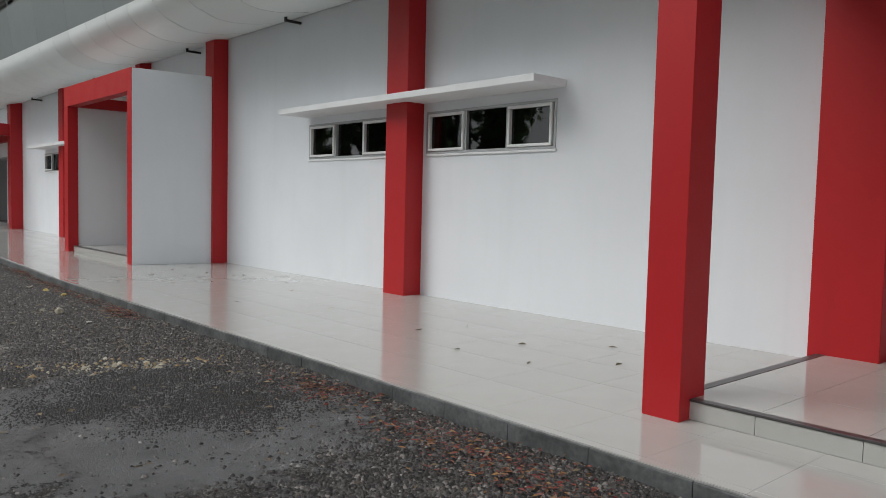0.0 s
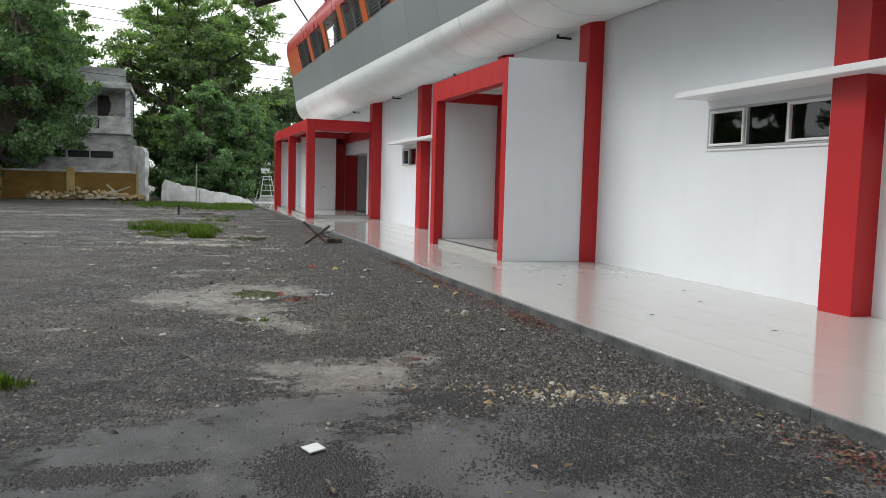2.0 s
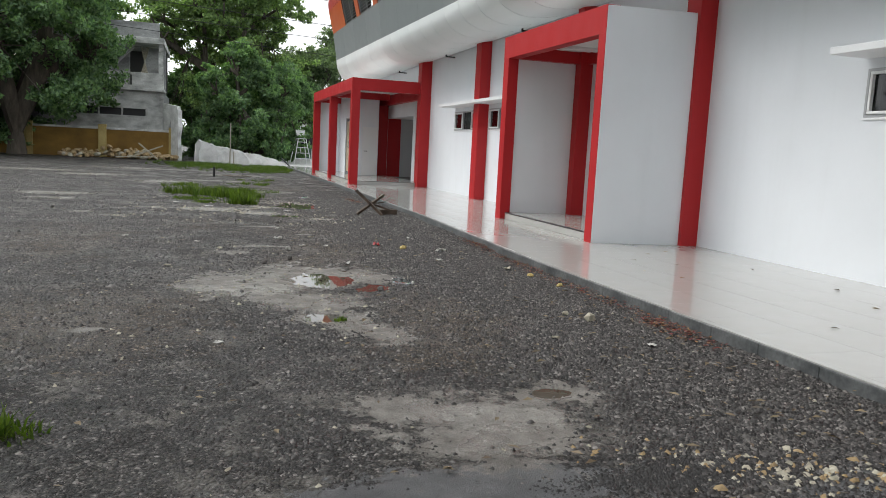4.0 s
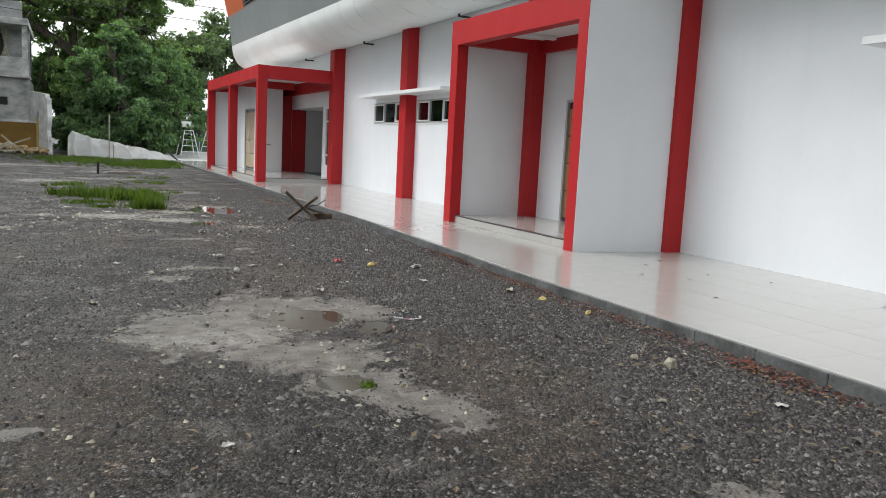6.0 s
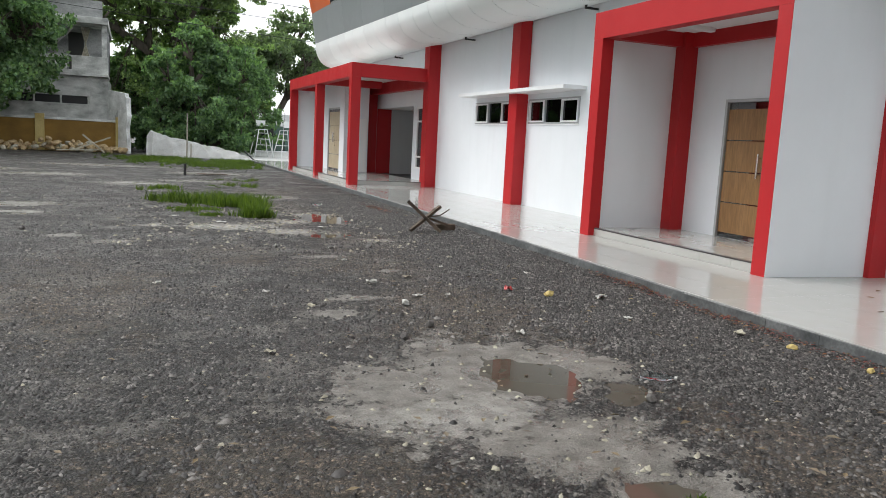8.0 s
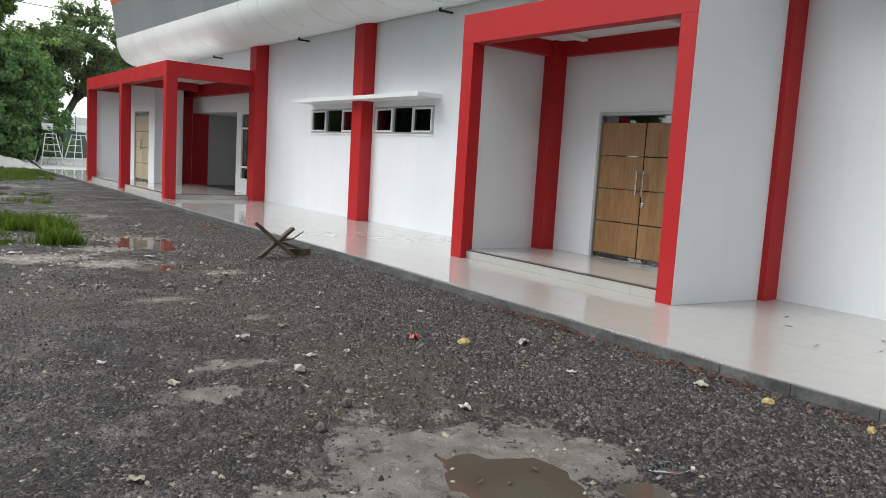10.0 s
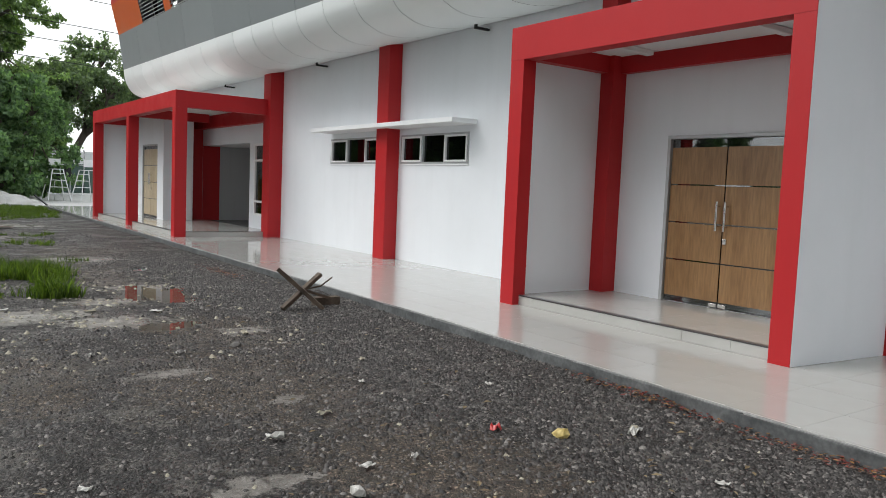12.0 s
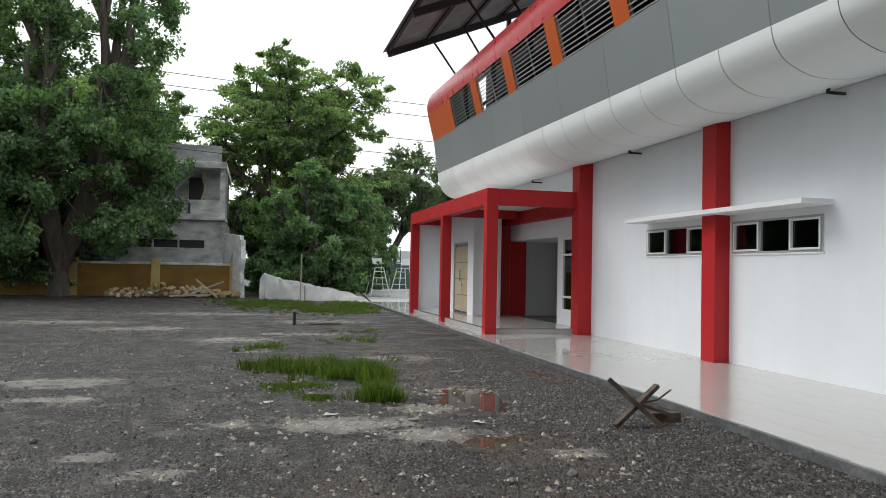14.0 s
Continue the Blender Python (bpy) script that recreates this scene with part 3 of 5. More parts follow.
# ---- double doors ----
def double_door(number, label, film, y_mid, half, x, z0, z1):
    d = thing(f"door_{number}", label, "door", "", "structure")
    bm = bmesh.new()
    f = 0.05
    bm_box(bm, x - 0.03, x + 0.08, y_mid - half, y_mid - half + f, z0, z1, 0.004)
    bm_box(bm, x - 0.03, x + 0.08, y_mid + half - f, y_mid + half, z0, z1, 0.004)
    bm_box(bm, x - 0.03, x + 0.08, y_mid - half + f, y_mid + half - f, z1 - f, z1, 0.004)
    part("door_frame", bm, M_ALU, d)
    for side in (-1, 1):
        a, b = sorted((y_mid + side * 0.006, y_mid + side * (half - f - 0.006)))
        leaf = box("door_leaf", x + 0.02, x + 0.032, a, b, z0 + 0.012, z1 - f - 0.008, M_DOORGLASS, d, "frameless glass leaf", 0)
        lo, hi = z0 + 0.075, z1 - f - 0.105
        step = (hi - lo) / 4
        for k in range(4):
            box("film_panel", x + 0.012, x + 0.019, a + 0.004, b - 0.004, lo + k * step + 0.009, lo + (k + 1) * step - 0.009, film, leaf, "wood-grain film panel", 0)
        bm = bmesh.new()
        yc, zc = y_mid + side * 0.062, (z0 + z1) / 2 + 0.07
        bm_rod(bm, (x - 0.055, yc, zc - 0.19), (x - 0.055, yc, zc + 0.19), 0.017, seg=14)
        for dz in (-0.13, 0.13):
            bm_rod(bm, (x - 0.055, yc, zc + dz), (x + 0.02, yc, zc + dz), 0.010, seg=10)
        part("pull_handle", bm, M_CHROME, leaf, "chrome pull handle")
        if side < 0:
            box("lock", x - 0.005, x + 0.012, y_mid - 0.075, y_mid - 0.02, zc - 0.36, zc - 0.29, M_CHROME, leaf, "small square lock", 0.003)
            box("patch_fitting", x + 0.0, x + 0.018, y_mid - 0.13, y_mid - 0.01, z0 + 0.012, z0 + 0.06, M_CHROME, leaf, "", 0.003)
        else:
            box("patch_fitting", x + 0.0, x + 0.018, y_mid + 0.01, y_mid + 0.13, z0 + 0.012, z0 + 0.06, M_CHROME, leaf, "", 0.003)
    return d


double_door(1, "closed glass double door with brown wood-grain film", M_DOORWOOD, 16.955, 0.912, WALL + 0.0, ZS, 2.50)

# ---- box porch over the double door ----
box_porch = thing("box_porch", "white and red box porch round a double door", "porch")
PX, PB0, PB1 = 5.14, 3.41, 3.84
near_side = box("side_wall", PX + 0.006, WALL, 14.882, 14.99, ZP, 3.836, M_WHITE, box_porch, "", 0.004)
for v in near_side.data.vertices:          # this wall runs slightly askew, thickening towards the hall
    if v.co.y < 14.93 and v.co.x > 6:
        v.co.y -= 0.18
box("side_wall", PX + 0.006, WALL, 18.94, 19.14, ZP, 3.836, M_WHITE, box_porch, "", 0.004)
box("post", PX, PX + 0.22, 14.885, 15.11, ZP, PB0, M_RED, box_porch, "red painted post", 0.0015)
box("post", PX, PX + 0.22, 18.87, 19.13, ZP, PB0, M_RED, box_porch, "red painted post", 0.0015)
box("beam", PX - 0.003, PX + 0.22, 14.884, 19.131, PB0, PB1 + 0.005, M_RED, box_porch, "red painted front beam", 0.0015)
box("beam", PX + 0.22, WALL, 18.78, 18.938, PB0, PB1 - 0.19, M_RED, box_porch)
box("beam", PX + 0.22, WALL, 14.992, 15.14, PB0, PB1 - 0.19, M_RED, box_porch)
box("beam", WALL - 0.12, WALL - 0.002, 15.14, 18.78, PB0, PB1 - 0.19, M_RED, box_porch)
box("roof", PX + 0.22, WALL, 14.99, 18.94, PB1 - 0.19, PB1 - 0.01, M_SOFFIT, box_porch)
for yc in (16.1, 18.1):
    lamp = box("tube_lamp", 5.95, 6.75, yc - 0.06, yc + 0.06, PB1 - 0.26, PB1 - 0.192, M_SOFFIT, None, "", 0.01)
    tagged(lamp, "unlit white tube light fitting under the porch ceiling", "ceiling lamp", "porch lamps")


def porch_step(parent, x0, x1, y0, y1, sides):
    """Tiled porch step: riser tiles, floor tiles and a dark nosing."""
    box("step_base", x0 + 0.02, x1, y0 + 0.02, y1 - 0.02, ZP - 0.02, ZS - 0.011, M_GROUT, parent, bevel=0)
    nx, ny = max(1, math.ceil((x1 - x0 - 0.1) / 0.6)), max(1, math.ceil((y1 - y0) / 0.6))
    for j in range(ny):
        a, b = y0 + j * 0.6, min(y1, y0 + (j + 1) * 0.6)
        box("riser_tile", x0 + 0.005, x0 + 0.02, a + 0.0015, b - 0.0015, ZP + 0.002, ZS - 0.014, M_TILE, parent, bevel=0.001)
        for i in range(nx):
            c, d = x0 + 0.07 + i * 0.6, min(x1, x0 + 0.07 + (i + 1) * 0.6)
            if d - c > 0.02 and b - a > 0.02:
                box("floor_tile", c + 0.0015, d - 0.0015, a + 0.0015, b - 0.0015, ZS - 0.012, ZS, M_TILE, parent, bevel=0.001)
    box("nosing", x0, x0 + 0.068, y0, y1, ZS - 0.013, ZS + 0.003, M_NOSING, parent, "dark step nosing", 0.003)
    for s in sides:
        a, b = (y1 - 0.02, y1 - 0.005) if s > 0 else (y0 + 0.005, y0 + 0.02)
        for i in range(nx):
            c, d = x0 + 0.02 + i * 0.6, min(x1, x0 + 0.02 + (i + 1) * 0.6)
            box("riser_tile", c + 0.0015, d - 0.0015, a, b, ZP + 0.002, ZS - 0.014, M_TILE, parent, bevel=0.001)
        a, b = (y1 - 0.075, y1 + 0.001) if s > 0 else (y0 - 0.001, y0 + 0.075)
        box("nosing", x0 + 0.07, x1, a, b, ZS - 0.010, ZS + 0.004, M_NOSING, parent, "dark step nosing", 0.003)


porch_step(box_porch, PX + 0.11, WALL, 14.992, 18.938, ())


# ---- open porches at both ends ----
def open_porch(y_corner, sign, number):
    """Red post-and-beam porch: y_corner is its corner nearest the windows, running away along sign."""
    p = thing("open_porch", "red post-and-beam entrance porch on a tiled step", "porch", "open porches")
    xa, w = 4.14, 0.30
    Y = lambda d: y_corner + sign * d
    spans = [(0, 0.27), (4.78, 5.05), (9.62, 9.89)]
    for a, b in spans:
        lo, hi = sorted((Y(a), Y(b)))
        box("post", xa, xa + w, lo, hi, ZP, 3.44, M_RED, p, "red painted post", 0.002)
    lo, hi = sorted((Y(-0.003), Y(9.893)))
    box("front_beam", xa - 0.003, xa + w, lo, hi, 3.44, 3.86, M_RED, p, "red painted beam", 0.002)
    for a, b in spans:
        lo, hi = sorted((Y(a), Y(b)))
        box("cross_beam", xa + w, 6.62, lo, hi, 3.44, 3.855, M_RED, p, "red painted beam", 0.008)
    lo, hi = sorted((Y(0.33), Y(9.9)))
    box("ceiling_slab", xa + w - 0.05, WALL, lo, hi, 3.70, 3.82, M_SOFFIT, p)
    box("back_beam", 6.75, WALL - 0.004, lo, hi, 3.30, 3.69, M_RED, p)
    lo, hi = sorted((Y(0.12), Y(10.3)))
    porch_step(p, xa + 0.12, WALL, lo, hi, (-sign,))
    return p


far_porch = open_porch(30.97, 1, 1)
near_porch = open_porch(2.915, -1, 2)

# room block under the far porch, with its own cream double door
box("porch_room_wall", 5.40, 6.36, 36.5, 36.75, ZS, 3.69, M_WHITE, far_porch)
box("porch_room_wall", 5.40, 5.62, 36.75, 37.2, ZS, 3.69, M_WHITE, far_porch)
box("porch_room_wall", 5.40, 5.62, 39.1, 41.0, ZS, 3.69, M_WHITE, far_porch)
box("porch_room_wall", 5.40, 5.62, 37.2, 39.1, 2.72, 3.69, M_WHITE, far_porch)
box("porch_room_wall", 4.42, 5.40, 40.75, 40.9, ZS, 3.69, M_WHITE, far_porch)
box("porch_room_wall", 6.20, 6.36, 36.75, 37.7, ZS, 3.69, M_WHITE, far_porch)
box("porch_room_wall", 5.62, 7.0, 40.8, 41.0, ZS, 3.69, M_WHITE, far_porch)
double_door(2, "closed double door with cream film under the porch", M_CREAMDOOR, 38.15, 0.95, 5.44, ZS, 2.72)
side_door = thing("door_3", "plain white side door with a dark lever handle", "door", kind="structure")
box("door_leaf", 5.66, 6.30, 36.47, 36.497, ZS + 0.01, 2.3, M_SASH, side_door, "white flush door leaf", 0.004)
bm = bmesh.new()
bm_rod(bm, (5.74, 36.47, 1.28), (5.74, 36.42, 1.28), 0.012)
bm_rod(bm, (5.74, 36.42, 1.28), (5.88, 36.42, 1.28), 0.012)
part("door_handle", bm, M_STEEL, side_door, "dark lever handle")

# tall slit window beside the recess
slit = thing("window_5", "tall narrow aluminium window with dark glass", "window", kind="structure")
bm = bmesh.new()
ya, yb, za, zb = SLIT
for q in ((ya, yb, za, za + 0.06), (ya, yb, zb - 0.06, zb), (ya, ya + 0.07, za + 0.06, zb - 0.06), (yb - 0.09, yb, za + 0.06, zb - 0.06), (ya + 0.07, yb - 0.09, 1.0, 1.06), (ya + 0.07, yb - 0.09, 2.2, 2.26)):
    bm_box(bm, WALL - 0.02, WALL + 0.08, *q, 0.005)
part("window_frame", bm, M_SASH, slit)
for q in ((za + 0.05, 1.01), (1.05, 2.21), (2.25, zb - 0.05)):
    box("pane", WALL + 0.03, WALL + 0.036, ya + 0.06, yb - 0.08, *q, M_GLASS, slit, bevel=0)

# ---- upper shell: silver tube, grey band, orange louvre band, red crown ----
shell = thing("roof_shell", "silver, grey, orange and red panelled upper shell of the hall", "facade shell")


def arc(points, n=6):
    """Smooth curve through the points, n steps a span."""
    pts = [np.array(p, float) for p in points]
    out = []
    for i in range(len(pts) - 1):
        p0, p1, p2, p3 = pts[max(0, i - 1)], pts[i], pts[i + 1], pts[min(len(pts) - 1, i + 2)]
        for k in range(n):
            t = k / n
            out.append(0.5 * (2 * p1 + (p2 - p0) * t + (2 * p0 - 5 * p1 + 4 * p2 - p3) * t * t + (3 * p1 - p0 - 3 * p2 + p3) * t ** 3))
    return out + [pts[-1]]


TUBE = arc([(5.135, 5.44), (5.20, 5.05), (5.42, 4.68), (5.80, 4.50), (6.35, 4.50), (6.95, 4.62)], 5)
GREYP = [(5.135, 5.44), (4.955, 6.645)]
ORANGEP = [(4.955, 6.645), (4.70, 7.66)]
REDP = arc([(4.70, 7.66), (4.67, 8.05), (4.80, 8.42), (5.15, 8.72), (5.75, 8.92), (6.6, 9.0)], 4)


def strip_panel(name, prof, ya, yb, material, gap=0.006, thick=0.008, label=""):
    bm = bmesh.new()
    rows = []
    for y in (ya + gap, yb - gap):
        outer = [bm.verts.new((px, y, lift(pz, y))) for px, pz in prof]
        inner = [bm.verts.new((px + thick, y, lift(pz, y) + thick * 0.3)) for px, pz in prof]
        rows.append((outer, inner))
    (ao, ai), (bo, bi) = rows
    for i in range(len(prof) - 1):
        bm.faces.new((ao[i], ao[i + 1], bo[i + 1], bo[i]))
        bm.faces.new((ai[i], bi[i], bi[i + 1], ai[i + 1]))
        bm.faces.new((ao[i], ai[i], ai[i + 1], ao[i + 1]))
        bm.faces.new((bo[i], bo[i + 1], bi[i + 1], bi[i]))
    bmesh.ops.recalc_face_normals(bm, faces=bm.faces)
    return part(name, bm, material, shell, label, len(prof) > 3)


y = Y1
while y > Y0:
    step = 1.22
    strip_panel("silver_panel", TUBE, max(Y0, y - step), y, M_SILVER, 0.009)
    y -= step
y = Y1
while y > Y0:
    strip_panel("grey_panel", GREYP, max(Y0, y - 2.44), y, M_GREYPANEL, 0.005)
    strip_panel("red_panel", REDP, max(Y0, y - 2.44), y, M_REDPANEL, 0.003)
    y -= 2.44
strip_panel("orange_panel", ORANGEP, 37.45, Y1, M_ORANGE, 0.0)
LOUVRES = []
y = 37.45
while y > Y0 + 3:
    LOUVRES.append((y - 2.52, y))
    strip_panel("orange_panel", ORANGEP, y - 3.13, y - 2.52, M_ORANGE, 0.0, 0.06)
    y -= 3.13


def on_orange(u):
    (xa, za), (xb, zb) = ORANGEP
    return xa + (xb - xa) * u, za + (zb - za) * u


for ya, yb in LOUVRES:
    fr = bmesh.new()
    for yc in (ya + 0.03, (ya + yb) / 2, yb - 0.03):
        bm_beam(fr, (on_orange(0)[0] + 0.06, yc, on_orange(0)[1] + rise(yc)), (on_orange(1)[0] + 0.06, yc, on_orange(1)[1] + rise(yc)), 0.035, 0.035)
    lv = part("louvre_frame", fr, M_ALU, shell)
    for n in range(10):
        u = (n + 0.5) / 10
        px, pz = on_orange(u)
        b = bmesh.new()
        c = [(px + 0.0, pz - 0.045), (px + 0.07, pz + 0.025), (px + 0.07, pz + 0.04), (px + 0.0, pz - 0.03)]
        ends = [[b.verts.new((cx, yy, cz + rise(yy))) for cx, cz in c] for yy in (ya + 0.01, yb - 0.01)]
        for i in range(4):
            b.faces.new((ends[0][i], ends[0][(i + 1) % 4], ends[1][(i + 1) % 4], ends[1][i]))
        for e in ends:
            b.faces.new(e)
        bmesh.ops.recalc_face_normals(b, faces=b.faces)
        part("louvre_blade", b, M_LOUVRE, lv)

# end cap and dark lining behind the panels
bm = bmesh.new()
cap = TUBE[::-1] + GREYP[1:] + REDP
front = [bm.verts.new((px + 0.03, Y1 - 0.02, pz)) for px, pz in cap]
bm.faces.new(front)
cap_ob = part("end_cap", bm, M_GREYPANEL, shell)
bm = bmesh.new()
lin = [(px + 0.03, pz + 0.03) for px, pz in TUBE[::-1]] + [(4.99, 6.60)]
rows = [[bm.verts.new((px, yy, lift(pz, yy))) for px, pz in lin] for yy in (Y0 + 0.1, Y1 - 0.1)]
for i in range(len(lin) - 1):
    bm.faces.new((rows[0][i], rows[0][i + 1], rows[1][i + 1], rows[1][i]))
part("inner_lining", bm, M_STEEL, shell)
# unseen dark wall added to close off the sky behind the louvres
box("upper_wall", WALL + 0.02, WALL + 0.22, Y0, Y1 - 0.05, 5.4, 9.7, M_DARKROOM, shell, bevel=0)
box("inner_gallery", 5.2, WALL + 0.2, Y0 + 0.1, Y1 - 0.1, 5.9, 6.0, M_STEEL, shell, bevel=0)
for yc in np.arange(Y1 - 0.4, Y0, -3.13):
    bm = bmesh.new()
    bm_beam(bm, (5.35, yc, 6.0 + rise(yc)), (5.2, yc, 8.2 + rise(yc)), 0.12, 0.12)
    bm_beam(bm, (5.3, yc, 6.1 + rise(yc)), (6.9, yc, 8.3 + rise(yc)), 0.08, 0.08)
    part("frame_post", bm, M_ROOFSTEEL, shell, "dark steel frame post")

for yc in (5.75, 11.9, 15.95, 21.95, 28.2, 34.5):
    bm = bmesh.new()
    z = 4.46
    bm_box(bm, 6.66, 6.98, yc - 0.025, yc + 0.025, z + 0.02, z + 0.06, 0.004)
    bm_box(bm, 6.66, 6.70, yc - 0.025, yc + 0.025, z + 0.06, z + 0.16, 0.004)
    tagged(part("shell_bracket", bm, M_STEEL, shell), "black steel bracket")

# ---- high roof over the hall ----
roof = thing("hall_roof", "dark steel roof with exposed rafters and grey sheets", "roof")
RX0, RZ0, SLOPE = 3.23, 10.15, 0.40
YE = 41.6


def roof_z(x):
    return RZ0 + SLOPE * (x - RX0)


def roof_bar(name, a, b, w, h):
    return part(name, bm_beam(bmesh.new(), a, b, w, h), M_ROOFSTEEL, roof)


for yc in np.arange(YE, Y0, -4.9):
    roof_bar("rafter", (RX0, yc, roof_z(RX0)), (18.5, yc, roof_z(18.5)), 0.14, 0.26)
    roof_bar("strut", (4.9, yc - 0.5, roof_z(4.9) - 0.1), (6.0, yc - 0.9, 9.0), 0.07, 0.07)
    roof_bar("strut", (6.3, yc - 0.3, roof_z(6.3) - 0.1), (7.1, yc - 0.9, 9.6), 0.07, 0.07)
    roof_bar("truss_post", (8.2, yc, 7.9), (8.2, yc, roof_z(8.2)), 0.16, 0.16)
    for q in range(4):
        roof_bar("truss_web", (8.4 + q * 1.1, yc, 9.0 + q * 0.3), (8.9 + q * 1.1, yc, roof_z(8.9 + q * 1.1)), 0.07, 0.07)
for n in range(9):
    xx = RX0 + 0.05 + n * 1.55
    roof_bar("purlin", (xx, YE + 0.25, roof_z(xx) + 0.12), (xx, Y0, roof_z(xx) + 0.12), 0.12, 0.09)
for n in range(10):
    xa, xb = RX0 - 0.15 + n * 1.55, RX0 - 0.15 + (n + 1) * 1.55
    bm = bmesh.new()
    vs = []
    for yy in (YE + 0.3, Y0 - 1):
        for xx, up in ((xa, 0.18), (xb + 0.05, 0.20), (xb + 0.05, 0.22), (xa, 0.20)):
            vs.append(bm.verts.new((xx, yy, roof_z(xx) + up)))
    for q in ((0, 1, 2, 3), (4, 5, 6, 7), (0, 1, 5, 4), (3, 2, 6, 7), (0, 3, 7, 4), (1, 2, 6, 5)):
        bm.faces.new([vs[i] for i in q])
    bmesh.ops.recalc_face_normals(bm, faces=bm.faces)
    part("roof_sheet", bm, M_ROOFSHEET, roof)


# ---- trees ----
def tree_meshes(seed, height, radius, trunk_h, leaves, leaf, squash=1.0, spread=0.9, low=0, top=0):
    """Trunk with forking limbs, and a crown of single leaves gathered in clumps round the twig ends."""
    rng = random.Random(seed)
    bm = bmesh.new()
    tips = []

    def limb(a, way, length, r, depth):
        b = a + way * length
        bm_rod(bm, a, b, r, r * 0.68, 7)
        if depth == 0:
            tips.append(b)
            return
        if depth < 3:
            tips.append(a.lerp(b, 0.6))
        n = 3 if depth > 1 else 4
        base = rng.random() * 6.28
        for k in range(n):
            ang = base + k * 6.28 / n + rng.uniform(-0.4, 0.4)
            tilt = rng.uniform(0.45, spread)
            side = Vector((math.cos(ang), math.sin(ang), 0))
            side = (side - way * side.dot(way)).normalized()
            w2 = (way * math.cos(tilt) + side * math.sin(tilt) + Vector((0, 0, 0.10))).normalized()
            limb(b, w2, length * rng.uniform(0.62, 0.86), r * 0.62, depth - 1)

    limb(Vector((0, 0, -0.1)), Vector((rng.uniform(-0.05, 0.05), rng.uniform(-0.05, 0.05), 1)).normalized(), trunk_h, 0.028 * height, 4)
    pts = np.array([tuple(t) for t in tips])
    r0 = np.sqrt((pts[:, 0] ** 2 + pts[:, 1] ** 2)).max()
    z0, z1 = pts[:, 2].min(), pts[:, 2].max()
    sx, sz = radius * 0.86 / r0, (height * 0.93 - trunk_h) / (z1 - trunk_h)
    for v in bm.verts:
        v.co.x *= sx if v.co.z > trunk_h else 1
        v.co.y *= sx if v.co.z > trunk_h else 1
        if v.co.z > trunk_h:
            v.co.z = trunk_h + (v.co.z - trunk_h) * sz * 0.98
    pts[:, :2] *= sx
    pts[:, 2] = np.where(pts[:, 2] > trunk_h, trunk_h + (pts[:, 2] - trunk_h) * sz, pts[:, 2])
    nr = np.random.RandomState(seed)
    if low:
        ang, rr = nr.uniform(0, 6.283, low), radius * nr.uniform(0.45, 0.95, low)
        pts = np.concatenate([pts[nr.rand(len(pts)) < 0.7], np.stack([rr * np.cos(ang), rr * np.sin(ang), nr.uniform(0.12, 0.5, low) * height], 1)])
    if top:
        z, ang = nr.uniform(0.55, 0.95, top), nr.uniform(0, 6.283, top)
        rr = radius * nr.uniform(0.35, 1.0, top) * np.sqrt(np.clip(1 - ((z - 0.66) / 0.36) ** 2, 0.02, 1))
        pts = np.concatenate([pts, np.stack([rr * np.cos(ang), rr * np.sin(ang), z * height], 1)])
    grown = np.array([tuple(t) for t in tips])
    grown[:, :2] *= sx
    grown[:, 2] = np.where(grown[:, 2] > trunk_h, trunk_h + (grown[:, 2] - trunk_h) * sz, grown[:, 2])
    for p in pts:
        gap = np.linalg.norm(grown - p, axis=1)
        k = int(gap.argmin())
        if gap[k] > 0.4:
            bm_rod(bm, Vector(grown[k]), Vector(p), 0.05, 0.02, 5)
    twigs = pts[nr.randint(0, len(pts), len(pts) * 4)] + nr.normal(0, 1, (len(pts) * 4, 3)) * radius * np.array([0.10, 0.10, 0.055])
    pts = np.concatenate([pts, twigs])
    which = nr.randint(0, len(pts), leaves)
    clump = nr.uniform(0.3, 1.3, len(pts))[which][:, None]
    off = nr.normal(0, 1, (leaves, 3))
    off /= np.linalg.norm(off, axis=1)[:, None]
    off *= (nr.uniform(0.1, 1, (leaves, 1)) ** 0.5) * clump * radius * 0.095
    off[:, 2] *= 0.6 * squash
    c = pts[which] + off
    d = nr.normal(0, 1, (leaves, 3)) + np.array([0, 0, -0.45])
    d /= np.linalg.norm(d, axis=1)[:, None]
    s = np.cross(d, nr.normal(0, 1, (leaves, 3)))
    s /= np.linalg.norm(s, axis=1)[:, None]
    ln = (leaf * nr.uniform(0.6, 1.3, (leaves, 1)))
    n = np.cross(d, s)
    verts = np.stack([c, c + d * ln * 0.5 + s * ln * 0.32 + n * ln * 0.06, c + d * ln, c + d * ln * 0.5 - s * ln * 0.32 + n * ln * 0.06], 1).reshape(-1, 3)
    crown = bpy.data.meshes.new("crown")
    crown.vertices.add(leaves * 4)
    crown.vertices.foreach_set("co", verts.ravel())
    crown.loops.add(leaves * 4)
    crown.loops.foreach_set("vertex_index", np.arange(leaves * 4))
    crown.polygons.add(leaves)
    crown.polygons.foreach_set("loop_start", np.arange(leaves) * 4)
    crown.update(calc_edges=True)
    return bm, crown


def tree(label, seed, at, height, radius, trunk_h, leaves, leaf, leaf_mat, squash=1.0, spread=0.9, low=0, top=0, group="yard trees"):
    t = thing("tree", label, "tree", group, at=at)
    bm, crown = tree_meshes(seed, height, radius, trunk_h, leaves, leaf, squash, spread, low, top)
    part("trunk", bm, M_BARK, t, smooth=True)
    crown.materials.append(leaf_mat)
    c = new("crown", crown)
    c.parent = t
    return t


